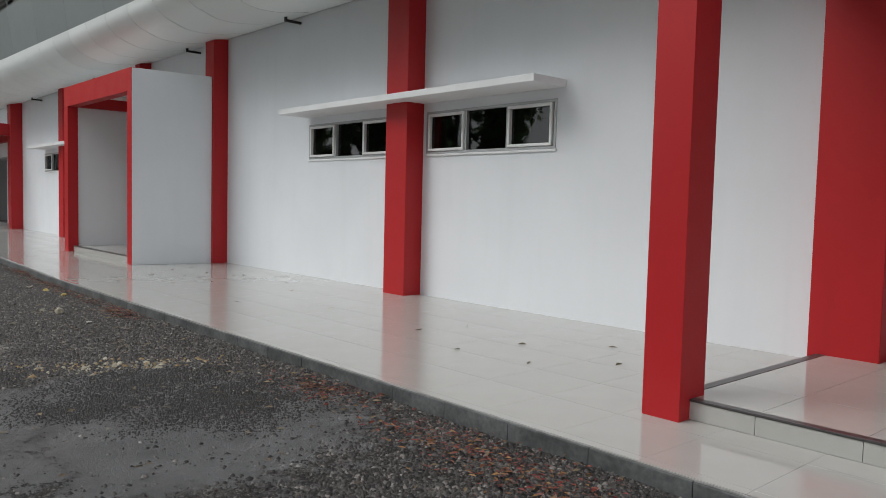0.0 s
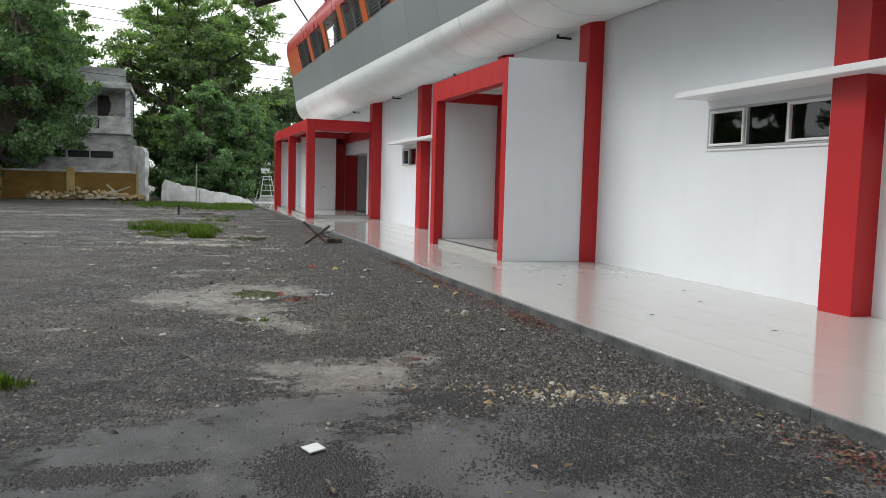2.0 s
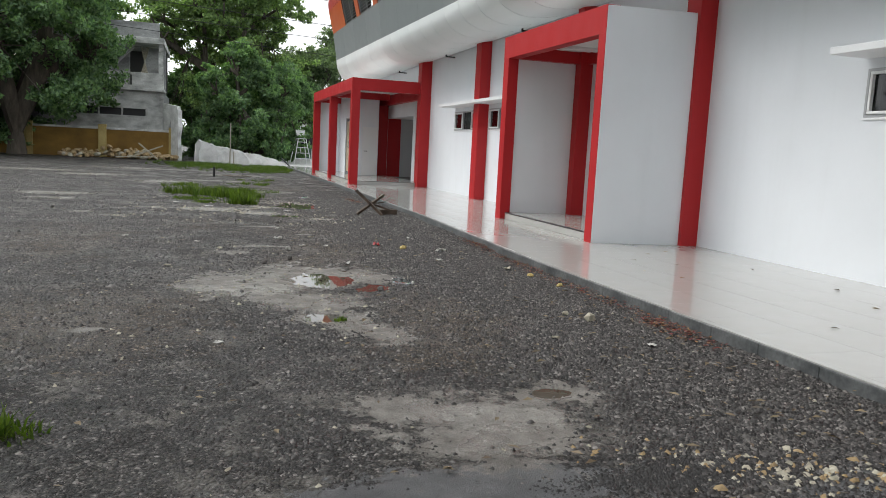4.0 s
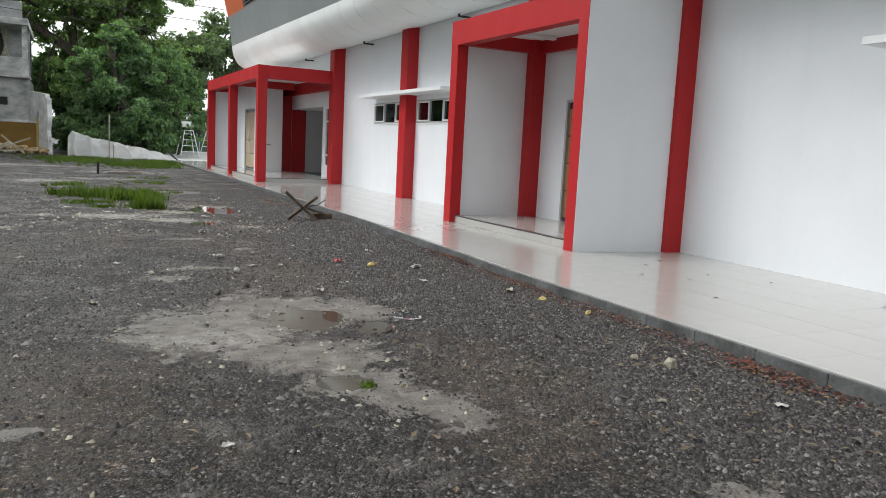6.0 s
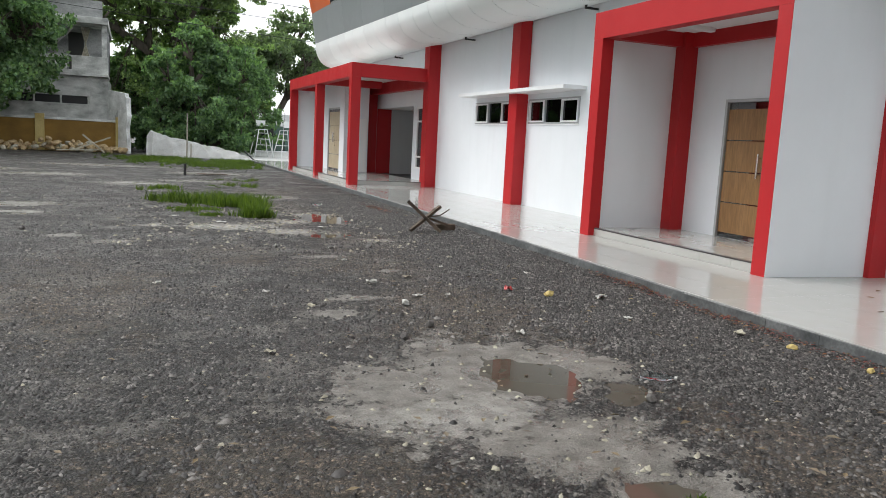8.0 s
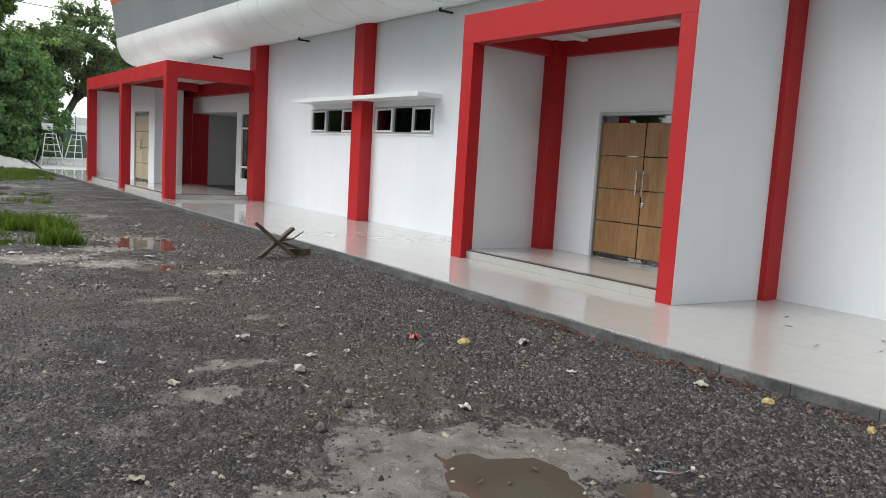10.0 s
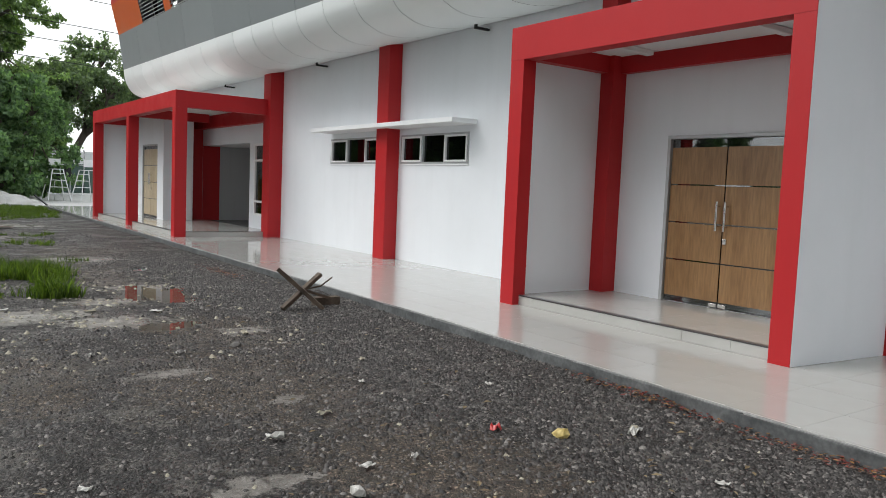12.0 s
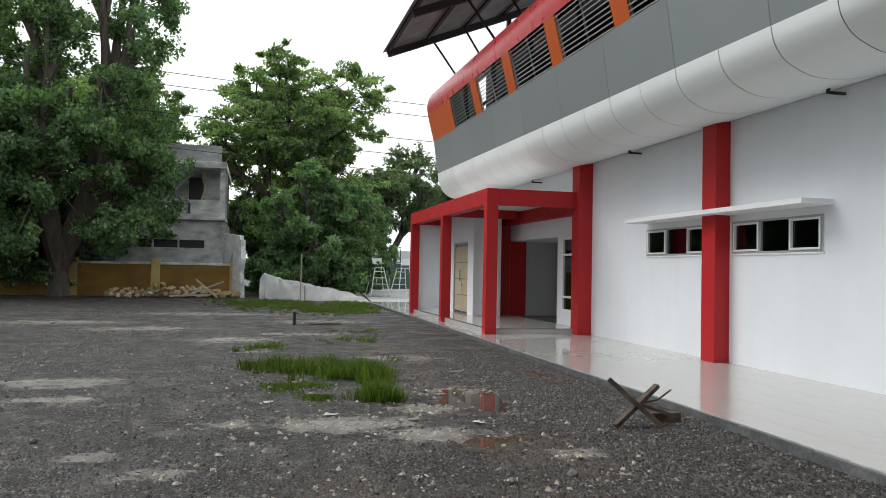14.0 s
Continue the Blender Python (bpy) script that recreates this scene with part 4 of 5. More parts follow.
t_left = tree("large dark-leaved spreading tree beside the ochre wall", 3, (-11.5, 55.6, 0), 21.5, 5.9, 1.4, 120000, 0.24, M_LEAF_DARK, 1.4, 1.15, 165, 40)
t_mid = tree("tall broad-leaved tree with an uneven open crown", 8, (1.0, 73.5, 0), 18.5, 7.6, 3.0, 95000, 0.27, M_LEAF, 0.7, 1.0, 26, 60)
t_low = tree("lower dense dark tree behind the tarpaulin", 21, (2.0, 59.5, 0), 8.6, 4.0, 0.9, 50000, 0.23, M_LEAF_DARK, 1.1, 1.1, 30)
t_back = tree("grey-green feathery tree in the distance", 14, (10.5, 84, 0), 14.0, 6.0, 2.0, 34000, 0.30, M_LEAF_PALE, 1.3)
copy_thing(t_left, pose(-18.5, 60, 0, 0, 0, 70))
copy_thing(t_mid, pose(-14, 80, 0, 0, 0, 70))
copy_thing(t_back, pose(3.5, 88, 0, 0, 0, 120))
copy_thing(t_back, pose(20.0, 92, 0, 0, 0, 200))
copy_thing(t_low, pose(2.4, 67, 0, 0, 0, 160))
copy_thing(t_low, pose(5.6, 72, 0, 0, 0, 40))
copy_thing(t_low, pose(-1.6, 78, 0, 0, 0, 250))
shrub = tree("dense dark shrub behind the tarpaulin", 31, (2.0, 64, 0), 5.0, 4.2, 0.4, 30000, 0.24, M_LEAF_DARK, 1.0, 1.2, 60, 0, "shrubs")
copy_thing(shrub, pose(2.6, 69, 0, 0, 0, 80))
copy_thing(shrub, pose(2.2, 60.5, 0, 0, 0, 140))
copy_thing(shrub, pose(-14.5, 58.8, 0, 0, 0, 30))
# unseen trees: near four added to dim the near wall, others mirrored in windows
t_offscreen = tree("broad-leaved tree added out of view across the yard", 44, (-13, -4, 0), 15.5, 6.2, 2.2, 16000, 0.50, M_LEAF_DARK, 1.0, 1.0, 20, 20, "trees across the yard")
for i, (x, y) in enumerate(((-14, 5), (-15, 13), (-13, -14), (-26, 43), (-25, 54), (-22, 64))):
    copy_thing(t_offscreen, pose(x, y, 0, 0, 0, 57 * i))


# ---- yard things ----
def lump(bm, rng, at, size, flat=0.7):
    """An angular stone."""
    made = bmesh.ops.create_icosphere(bm, subdivisions=1, radius=1.0)["verts"]
    turn = Euler((rng.random() * 6, rng.random() * 6, rng.random() * 6)).to_matrix()
    s = Vector((rng.uniform(0.7, 1.3), rng.uniform(0.6, 1.0), rng.uniform(0.5, 0.9)))
    for v in made:
        p = turn @ (Vector((v.co.x * s.x, v.co.y * s.y, v.co.z * s.z)) * rng.uniform(0.8, 1.15))
        v.co = Vector(at) + Vector((p.x, p.y, p.z * flat)) * size


def trestle():
    """Broken crossed timbers leaning on the kerb."""
    t = thing("timber_trestle", "broken trestle of dark crossed timbers leaning by the kerb", "timber trestle", at=(2.62, 20.2, 0))
    bars = [((-0.28, 0.10, 0.52), (0.27, -0.14, 0.0)), ((-0.27, -0.06, 0.02), (0.34, 0.12, 0.43)), ((0.05, 0.05, 0.24), (0.34, 0.10, 0.27)), ((0.34, 0.10, 0.27), (0.52, 0.12, 0.38)), ((0.12, 0.06, 0.22), (0.48, 0.10, 0.10))]
    for (a, b), w in zip(bars, (0.075, 0.07, 0.025, 0.02, 0.05)):
        part("timber_bar", bm_beam(bmesh.new(), a, b, w, w * 0.7), M_TIMBER, t)
    box("timber_block", 0.28, 0.66, 0.12, 0.24, -0.02, 0.11, M_TIMBER, t, "dark timber block", 0.008)


trestle()


def flat_scrap(name, label, at, w, l, turn, material, lift=0.012, category="litter", curl=0.03, seed=1):
    """A thin scrap of card or plastic with a warped surface and ragged edges."""
    rng = random.Random(seed)
    bm = bmesh.new()
    bmesh.ops.create_grid(bm, x_segments=4, y_segments=4, size=0.5)
    for v in bm.verts:
        e = max(abs(v.co.x), abs(v.co.y)) > 0.45
        v.co.x = v.co.x * w + (rng.uniform(-0.07, 0.07) * w if e else 0)
        v.co.y = v.co.y * l + (rng.uniform(-0.07, 0.07) * l if e else 0)
        v.co.z = rng.uniform(0, curl)
    bmesh.ops.solidify(bm, geom=list(bm.faces), thickness=0.004)
    ob = part(name, bm, material)
    ob.matrix_world = pose(at[0], at[1], ground_z(*at[:2]) + lift if len(at) < 3 else at[2], 0, 0, turn)
    return tagged(ob, label, category, "yard litter")


offcut = tagged(part("tile_offcut", bm_box(bmesh.new(), -0.05, 0.05, -0.05, 0.05, 0, 0.009, 0.0015), M_WPAINT), "white square tile offcut lying on the dark gravel", "tile", "yard litter")
offcut.matrix_world = pose(0.13, 6.10, ground_z(0.13, 6.10) + 0.014, 2, -3, 20)
flat_scrap("plastic_sheet", "crumpled white plastic scrap on the gravel", (2.5, 14.5), 0.15, 0.07, 25, M_PAPER, 0.012, "litter", 0.04, 5)
flat_scrap("plastic_sheet", "crumpled white plastic scrap on the gravel", (0.26, 15.53), 0.11, 0.05, -20, M_PAPER, 0.012, "litter", 0.05, 6)
flat_scrap("plastic_wrapper", "small red plastic wrapper on the gravel", (1.65, 15.0), 0.09, 0.07, 40, M_REDBAG, 0.012, "litter", 0.05, 7)
flat_scrap("plastic_sheet", "torn white paper on the mud", (0.5, 18.3), 0.09, 0.05, 10, M_PAPER, 0.012, "litter", 0.03, 8)
flat_scrap("plastic_sheet", "torn white paper on the mud", (0.9, 13.3), 0.08, 0.06, 70, M_PAPER, 0.012, "litter", 0.03, 9)
flat_scrap("plastic_sheet", "flattened pale card on the gravel", (2.9, 12.9), 0.12, 0.07, 65, M_PALESTONE, 0.012, "litter", 0.03, 10)
flat_scrap("plastic_sheet", "torn white paper on the mud", (-0.25, 18.5), 0.08, 0.05, 70, M_PAPER, 0.012, "litter", 0.03, 11)
for k, (x, y, w) in enumerate(((0.8, 15.9, 0.10), (0.87, 14.84, 0.06), (1.5, 16.6, 0.07), (-0.6, 14.6, 0.09), (-0.9, 15.3, 0.07), (0.54, 14.84, 0.09), (1.9, 17.3, 0.08), (2.4, 16.0, 0.07), (2.2, 13.6, 0.08), (-1.2, 13.2, 0.08), (0.4, 17.2, 0.07), (-1.9, 15.9, 0.08), (1.4, 19.0, 0.12), (0.9, 20.6, 0.14), (-0.7, 21.3, 0.16), (0.2, 20.9, 0.12), (-1.4, 22.2, 0.12), (2.6, 9.1, 0.08), (1.9, 9.4, 0.06), (-0.7, 9.6, 0.06))):
    flat_scrap("paper_scrap", "small pale scrap trodden into the wet gravel", (x, y), w, w * 0.55, 37 * k, M_PAPER if k % 3 else M_PALESTONE, 0.014, "litter", 0.02, 30 + k)
flat_scrap("fallen_board", "dark flat board lying in the yard", (0.5, 35.7), 1.1, 0.35, 12, M_TIMBER, 0.02, "board", 0.05, 12)

for i, (x, y, s) in enumerate(((1.98, 14.7, 0.075), (2.55, 10.03, 0.075), (2.42, 10.28, 0.05), (2.56, 14.55, 0.05), (3.0, 12.4, 0.07), (3.05, 11.7, 0.06), (2.53, 10.05, 0.05))):
    bm = bmesh.new()
    lump(bm, random.Random(i + 40), (0, 0, s * 0.3), s, 0.65)
    ob = part("rubble_lump", bm, M_YELLOWBAG if i in (0, 4, 5) else M_PALESTONE)
    ob.location = (x, y, ground_z(x, y))
    tagged(ob, "yellowed crumbly lump on the gravel" if i in (0, 4, 5) else "pale broken stone on the gravel", "stone", "pale stones")
for i, (x, y, s) in enumerate(((0.31, 14.54, 0.06), (0.49, 18.26, 0.055), (-3.63, 20.38, 0.05), (0.24, 13.70, 0.05), (1.1, 18.45, 0.05), (-0.1, 13.4, 0.05), (0.95, 11.6, 0.05))):
    bm = bmesh.new()
    lump(bm, random.Random(i + 60), (0, 0, s * 0.4), s, 0.9)
    ob = part("loose_stone", bm, M_PAPER if i == 0 else M_STONE)
    ob.location = (x, y, ground_z(x, y))
    tagged(ob, "upright white stone chip on the mud" if i == 0 else "loose dark stone on the mud", "stone", "loose stones")


def bottle(x, y, turn):
    t = thing("plastic_bottle", "empty clear plastic bottle lying on the gravel", "bottle", "bottles", at=(x, y, ground_z(x, y) + 0.035))
    bm = bmesh.new()
    prof = [(0.0, -0.12), (0.03, -0.118), (0.033, -0.1), (0.031, -0.03), (0.033, 0.04), (0.028, 0.07), (0.013, 0.10), (0.012, 0.115)]
    rings = [[bm.verts.new((l, r * math.cos(a), r * math.sin(a))) for a in np.linspace(0, 2 * math.pi, 14, endpoint=False)] for r, l in prof[1:]]
    for a, b in zip(rings, rings[1:]):
        for i in range(14):
            bm.faces.new((a[i], a[(i + 1) % 14], b[(i + 1) % 14], b[i]))
    bm.faces.new(rings[0])
    part("body", bm, M_CLEAR, t, smooth=True)
    part("cap", bm_rod(bmesh.new(), (0.113, 0, 0), (0.132, 0, 0), 0.015, seg=12), M_PAPER, t, "white screw cap")
    t.rotation_euler = (0, 0, radians(turn))


bottle(1.79, 24.97, 10)
bottle(1.28, 11.96, -40)

bm = bmesh.new()
bm_rod(bm, (0, 0, -0.1), (0.01, 0, 0.38), 0.045, seg=12)
ob = part("pipe_stub", bm, M_STEEL)
ob.location = (-0.42, 35.7, 0)
tagged(ob, "short dark pipe stub standing in the yard", "pipe")


# ---- leaves, petals and grass ----
def scatter(name, label, category, spots, count, size, material, seed, z_of=None, spread=1.0, kind="stuff"):
    """Many small folded leaves strewn in patches."""
    nr = np.random.RandomState(seed)
    verts, faces = [], []
    for k in range(count):
        cx, cy, rx, ry = spots[nr.randint(len(spots))]
        x, y = cx + nr.normal() * rx * spread, cy + nr.normal() * ry * spread
        if z_of is None and x > kerb_x(y) - 0.03:
            continue
        z = (ground_z(x, y) + 0.02 + nr.uniform(0, 0.012)) if z_of is None else z_of
        s, a = size * nr.uniform(0.5, 1.4), nr.uniform(0, 6.28)
        d, e = np.array([math.cos(a), math.sin(a)]) * s, np.array([-math.sin(a), math.cos(a)]) * s * 0.4
        lift = nr.uniform(0.1, 0.5) * s
        b = len(verts)
        verts += [(x - d[0], y - d[1], z), (x + e[0], y + e[1], z + lift), (x + d[0], y + d[1], z + lift * 0.4), (x - e[0], y - e[1], z + lift * 0.5)]
        faces += [(b, b + 1, b + 2, b + 3)]
    return tagged(soup(name, verts, faces, material), label, category, kind=kind)


scatter("fallen_petals", "rust-red fallen petals and leaves strewn along the kerb", "fallen petals", [(3.02, 5.0, 0.12, 0.28), (2.95, 3.5, 0.16, 0.35), (2.85, 2.7, 0.16, 0.3), (3.15, 11.3, 0.08, 0.9), (3.22, 13.3, 0.08, 0.5), (3.1, 9.6, 0.08, 0.3), (3.3, 15.0, 0.06, 0.4), (3.0, 24.3, 0.1, 0.5)], 2300, 0.021, M_REDLEAF, 5)
scatter("dry_leaves", "scattered small dry leaves on the gravel", "dry leaves", [(1.5, 10, 1.6, 5), (0, 16, 2.5, 5), (2.7, 7, 0.4, 3)], 900, 0.03, M_DRYLEAF, 6)
for i, (x, y) in enumerate([(4.6, 5.2), (5.0, 6.2), (5.3, 5.0), (5.6, 6.1), (4.7, 4.4), (5.9, 4.4), (5.3, 3.9), (5.2, 12.6), (5.7, 12.8), (4.6, 11.6), (5.4, 13.6), (4.8, 13.0), (5.9, 13.9), (4.4, 12.1), (6.1, 12.2), (5.1, 8.0), (4.4, 9.1), (5.6, 9.8), (6.1, 10.8)]):
    bm = bmesh.new()
    rng = random.Random(i)
    pts = [(-0.05, 0, 0.0), (-0.01, 0.018, 0.012), (0.05, 0.004, 0.006), (0.0, -0.016, 0.003)]
    bm.faces.new([bm.verts.new(Vector(p) * rng.uniform(0.7, 1.3)) for p in pts])
    bmesh.ops.solidify(bm, geom=list(bm.faces), thickness=0.002)
    ob = part("dry_leaf", bm, M_DRYLEAF)
    ob.matrix_world = pose(x, y, ZP + 0.003, 0, 0, rng.uniform(0, 360))
    tagged(ob, "small curled dry leaf on the tiled walkway", "leaf", "leaves on the walkway")


def grass(label, spots, count, height, seed):
    nr = np.random.RandomState(seed)
    verts, faces = [], []
    for k in range(count):
        if k % 30 == 0:
            cx, cy, rx, ry = spots[nr.randint(len(spots))]
            ux, uy, tall = cx + nr.normal() * rx, cy + nr.normal() * ry, nr.uniform(0.45, 1.35)
            wide = min(0.085, rx) * nr.uniform(0.5, 1.2)
        x, y = ux + nr.normal() * wide, uy + nr.normal() * wide
        if x > kerb_x(y) - 0.05:
            continue
        z = ground_z(x, y) - 0.01
        h, a = height * tall * nr.uniform(0.35, 1.2), nr.uniform(0, 6.28)
        w = 0.007 + 0.004 * nr.rand()
        lean = np.array([nr.normal(), nr.normal()]) * h * 0.38
        b = len(verts)
        ca, sa = math.cos(a) * w, math.sin(a) * w
        verts += [(x - ca, y - sa, z), (x + ca, y + sa, z), (x + ca * 0.7 + lean[0] * 0.35, y + sa * 0.7 + lean[1] * 0.35, z + h * 0.6), (x - ca * 0.7 + lean[0] * 0.35, y - sa * 0.7 + lean[1] * 0.35, z + h * 0.6), (x + lean[0], y + lean[1], z + h)]
        faces += [(b, b + 1, b + 2, b + 3), (b + 3, b + 2, b + 4)]
    tagged(soup("grass", verts, faces, M_GRASS), label, "grass", kind="stuff")


grass("bright green grass clump in the yard", [(-0.45, 25.0, 0.45, 0.45), (0.12, 24.3, 0.18, 0.25), (-0.15, 24.7, 0.30, 0.35), (-0.9, 25.7, 0.45, 0.3), (0.0, 22.3, 0.12, 0.10), (0.25, 24.9, 0.15, 0.3)], 6500, 0.22, 1)
grass("low yellow-green weed patch in the yard", [(-1.05, 23.5, 0.20, 0.22), (-0.75, 22.5, 0.08, 0.10)], 2400, 0.06, 12)
grass("small weeds scattered over the gravel", [(-1.75, 7.95, 0.06, 0.05), (-1.3, 28.8, 0.5, 0.4), (0.7, 30.5, 0.5, 0.3), (-1.2, 29.2, 0.3, 0.2), (0.5, 26.5, 0.5, 0.3), (1.0, 33, 0.6, 0.3)], 1500, 0.11, 2)
grass("single small grass tuft in the puddle mud", [(0.33, 10.37, 0.04, 0.03)], 60, 0.06, 9)
grass("strip of short grass before the tarpaulin", [(0.2, 46.5, 1.1, 2.6), (2.2, 46, 0.7, 2.6), (-1.6, 48.5, 0.9, 2.0), (1.5, 43.5, 0.9, 1.2), (3.0, 48, 0.4, 1.5), (-0.5, 50, 1.2, 1.2)], 24000, 0.13, 3)

# ---- far end: court, tarpaulin, fence, houses ----
court = box("court_slab", 2.6, 26, 52.5, 78, -0.15, 0.03, M_COURT, None, "", 0.02)
tagged(court, "pale concrete court surface beyond the hall", "court", kind="structure")
apron = box("walkway_end", 3.6, 6.9, 50.0, 53.6, -0.1, 0.05, M_COURT, None, "", 0.02)
tagged(apron, "rough pale end of the walkway by the court", "pavement", kind="structure")

screen = thing("court_screen", "green windscreen fence topped with white sheets", "fence", at=(0, 78.3, 0))
box("windscreen", 1.0, 30, 0.0, 0.05, 0.0, 2.35, M_NET, screen, "dull green windscreen", 0.004)
for i in range(12):
    xx = 1.2 + i * 2.4
    part("post", bm_rod(bmesh.new(), (xx, -0.05, -0.1), (xx, -0.05, 3.5), 0.04), M_STEEL, screen)
    box("white_sheet", xx + 0.06, xx + 2.34, 0.0, 0.03, 2.37, 3.35, M_SHEETING, screen, "white sheet panel", 0.004)


def umpire_chair(x, y, turn):
    t = thing("umpire_chair", "tall white steel umpire chair by the court", "umpire chair", "umpire chairs", at=(x, y, 0.03))
    for sx in (-1, 1):
        for sy in (-1, 1):
            part("leg", bm_rod(bmesh.new(), (0.62 * sx, 0.55 * sy, 0), (0.28 * sx, 0.25 * sy, 1.75), 0.03), M_WPAINT, t)
    for k in range(4):
        z = 0.4 + k * 0.38
        w = 0.62 - 0.34 * z / 1.75
        part("rung", bm_rod(bmesh.new(), (-w, -0.5 + 0.25 * z / 1.75, z), (w, -0.5 + 0.25 * z / 1.75, z), 0.02), M_WPAINT, t)
    box("seat", -0.3, 0.3, -0.28, 0.28, 1.75, 1.79, M_WPAINT, t)
    box("backrest", -0.3, 0.3, 0.24, 0.28, 1.95, 2.35, M_WPAINT, t)
    for sx in (-1, 1):
        part("arm", bm_rod(bmesh.new(), (0.3 * sx, -0.25, 2.05), (0.3 * sx, 0.26, 2.05), 0.02), M_WPAINT, t)
        part("back_post", bm_rod(bmesh.new(), (0.3 * sx, 0.26, 1.75), (0.3 * sx, 0.26, 2.4), 0.02), M_WPAINT, t)
    t.rotation_euler = (0, 0, radians(turn))


umpire_chair(5.7, 58.5, 10)
umpire_chair(7.2, 58.2, 200)
box_ob = box("scoreboard", 5.75, 6.65, 59.6, 59.66, 1.2, 1.9, M_STEEL, None, "", 0.01)
tagged(box_ob, "black board hung behind the white chairs", "board")
for xx in (5.8, 6.6):
    part("stand_leg", bm_rod(bmesh.new(), (xx, 59.63, 0), (xx, 59.63, 1.25), 0.02), M_WPAINT, box_ob)
for xx, yy in ((9.0, 56.5), (9.6, 56.8)):
    p = thing("net_post", "white steel net post on the court", "net post", "net posts", at=(xx, yy, 0.03))
    part("pole", bm_rod(bmesh.new(), (0, 0, 0), (0, 0, 1.25), 0.055), M_WPAINT, p)
    part("base_plate", bm_box(bmesh.new(), -0.15, 0.15, -0.15, 0.15, 0, 0.02), M_STEEL, p)


def tarpaulin():
    """White sheet draped over a heap, high at one end and running out to the other."""
    bm = bmesh.new()
    nx, ny = 110, 26
    grid = []
    for i in range(nx + 1):
        u = i / nx
        x = -1.35 + u * 5.4
        top = 1.05 * (1 - u) ** 0.9 + 0.12
        if u < 0.04:
            top *= 0.75 + u * 6
        row = []
        for j in range(ny + 1):
            v = j / ny
            y = 53.2 + u * -1.0 + v * 2.0
            prof = min(1, v / 0.35) ** 0.8
            z = top * prof + 0.12 * noise.noise((x * 2.5, v * 5, 1)) * prof + 0.12 * noise.noise((x * 0.9 + v * 3, v * 2, 4)) * prof + 0.17 * abs(math.sin(x * 3.1 + v * 4 + 2.5 * noise.noise((x * 0.8, v, 3)))) ** 0.7 * prof * (0.4 + 0.6 * top)
            row.append(bm.verts.new((x + 0.05 * noise.noise((x, v * 4, 9)), y + 0.08 * noise.noise((x * 2, v * 3, 2)) + 0.26 * top * (1 - v) * abs(math.sin(x * 3.7 + v * 3 + 3 * noise.noise((x * 0.7, v * 2, 8)))) ** 0.6, max(0.0, z) - 0.03)))
        grid.append(row)
    for i in range(nx):
        for j in range(ny):
            bm.faces.new((grid[i][j], grid[i + 1][j], grid[i + 1][j + 1], grid[i][j + 1]))
    bmesh.ops.solidify(bm, geom=list(bm.faces), thickness=0.01)
    tagged(part("tarpaulin", bm, M_TARP, smooth=True), "rumpled white tarpaulin over a low heap on the grass", "tarpaulin")


tarpaulin()
stick = thing("marker_pole", "thin pale pole standing in the grass", "pole", at=(0.72, 52.6, 0))
part("pole", bm_rod(bmesh.new(), (0, 0, -0.1), (0.02, 0, 2.45), 0.035), M_PALESTONE, stick)
part("stake", bm_rod(bmesh.new(), (0.22, 0, -0.1), (0.22, 0, 0.75), 0.03), M_PALESTONE, stick)
box_ob = tagged(part("bent_bar", bm_beam(bmesh.new(), (3.75, 51.9, 0.5), (4.25, 51.2, 0.0), 0.07, 0.05), M_STEEL), "dark bar leaning at the end of the tarpaulin", "bar")

fence = thing("boundary_wall", "ochre painted boundary wall with pale coping and piers", "wall", at=(0, 57.0, 0))
xs = [-2.75 - 4.2 * i for i in range(8)]
for i, xx in enumerate(xs):
    box("pier", xx - 0.24, xx + 0.24, -0.09, 0.20, -0.1, 2.05, M_FENCEPOST, fence, "pale ochre pier", 0.015)
    if i:
        box("wall_panel", xx + 0.24, xs[i - 1] - 0.24, 0, 0.15, -0.1, 1.74, M_FENCE, fence, "ochre wall panel", 0.01)
        box("coping", xx + 0.24, xs[i - 1] - 0.24, -0.05, 0.20, 1.74, 1.87, M_OLDWALL, fence, "pale concrete coping", 0.015)
bm = bm_box(bmesh.new(), -3.0, -2.5, -0.12, 0.24, 2.05, 2.2, 0.02)
bmesh.ops.create_cone(bm, cap_ends=True, segments=4, radius1=0.3, radius2=0.05, depth=0.55, matrix=Matrix.Translation((-2.75, 0.05, 2.48)) @ Matrix.Rotation(radians(45), 4, "Z"))
part("finial", bm, M_GREYHOUSE, fence, "grey pointed pier cap")


def ruin_wall():
    """Weathered white wall with a broken outer edge, running away from the yard."""
    bm = bmesh.new()
    rng = random.Random(2)
    outline = [(0.0, -0.1), (1.0, -0.1), (1.02, 0.8), (0.98, 1.5), (1.03, 2.3), (0.99, 3.1), (1.01, 3.45), (0.93, 3.5), (0.90, 3.72), (0.6, 3.80), (0.0, 3.95)]
    at = lambda u, z, d: (-3.40 + 1.02 * u + 0.22 * d, 58.3 - 2.6 * u + 0.2 * d, 0.92 * z)
    a = [bm.verts.new(at(u, z, 0)) for u, z in outline]
    b = [bm.verts.new(at(u + rng.uniform(-0.03, 0.03), z, 1)) for u, z in outline]
    for q in (a, b):
        bm.faces.new(q)
    for i in range(len(a)):
        bm.faces.new((a[i], a[(i + 1) % len(a)], b[(i + 1) % len(b)], b[i]))
    bmesh.ops.recalc_face_normals(bm, faces=bm.faces)
    tagged(part("ruined_wall", bm, M_RUINWALL), "weathered white wall with a broken end", "wall")


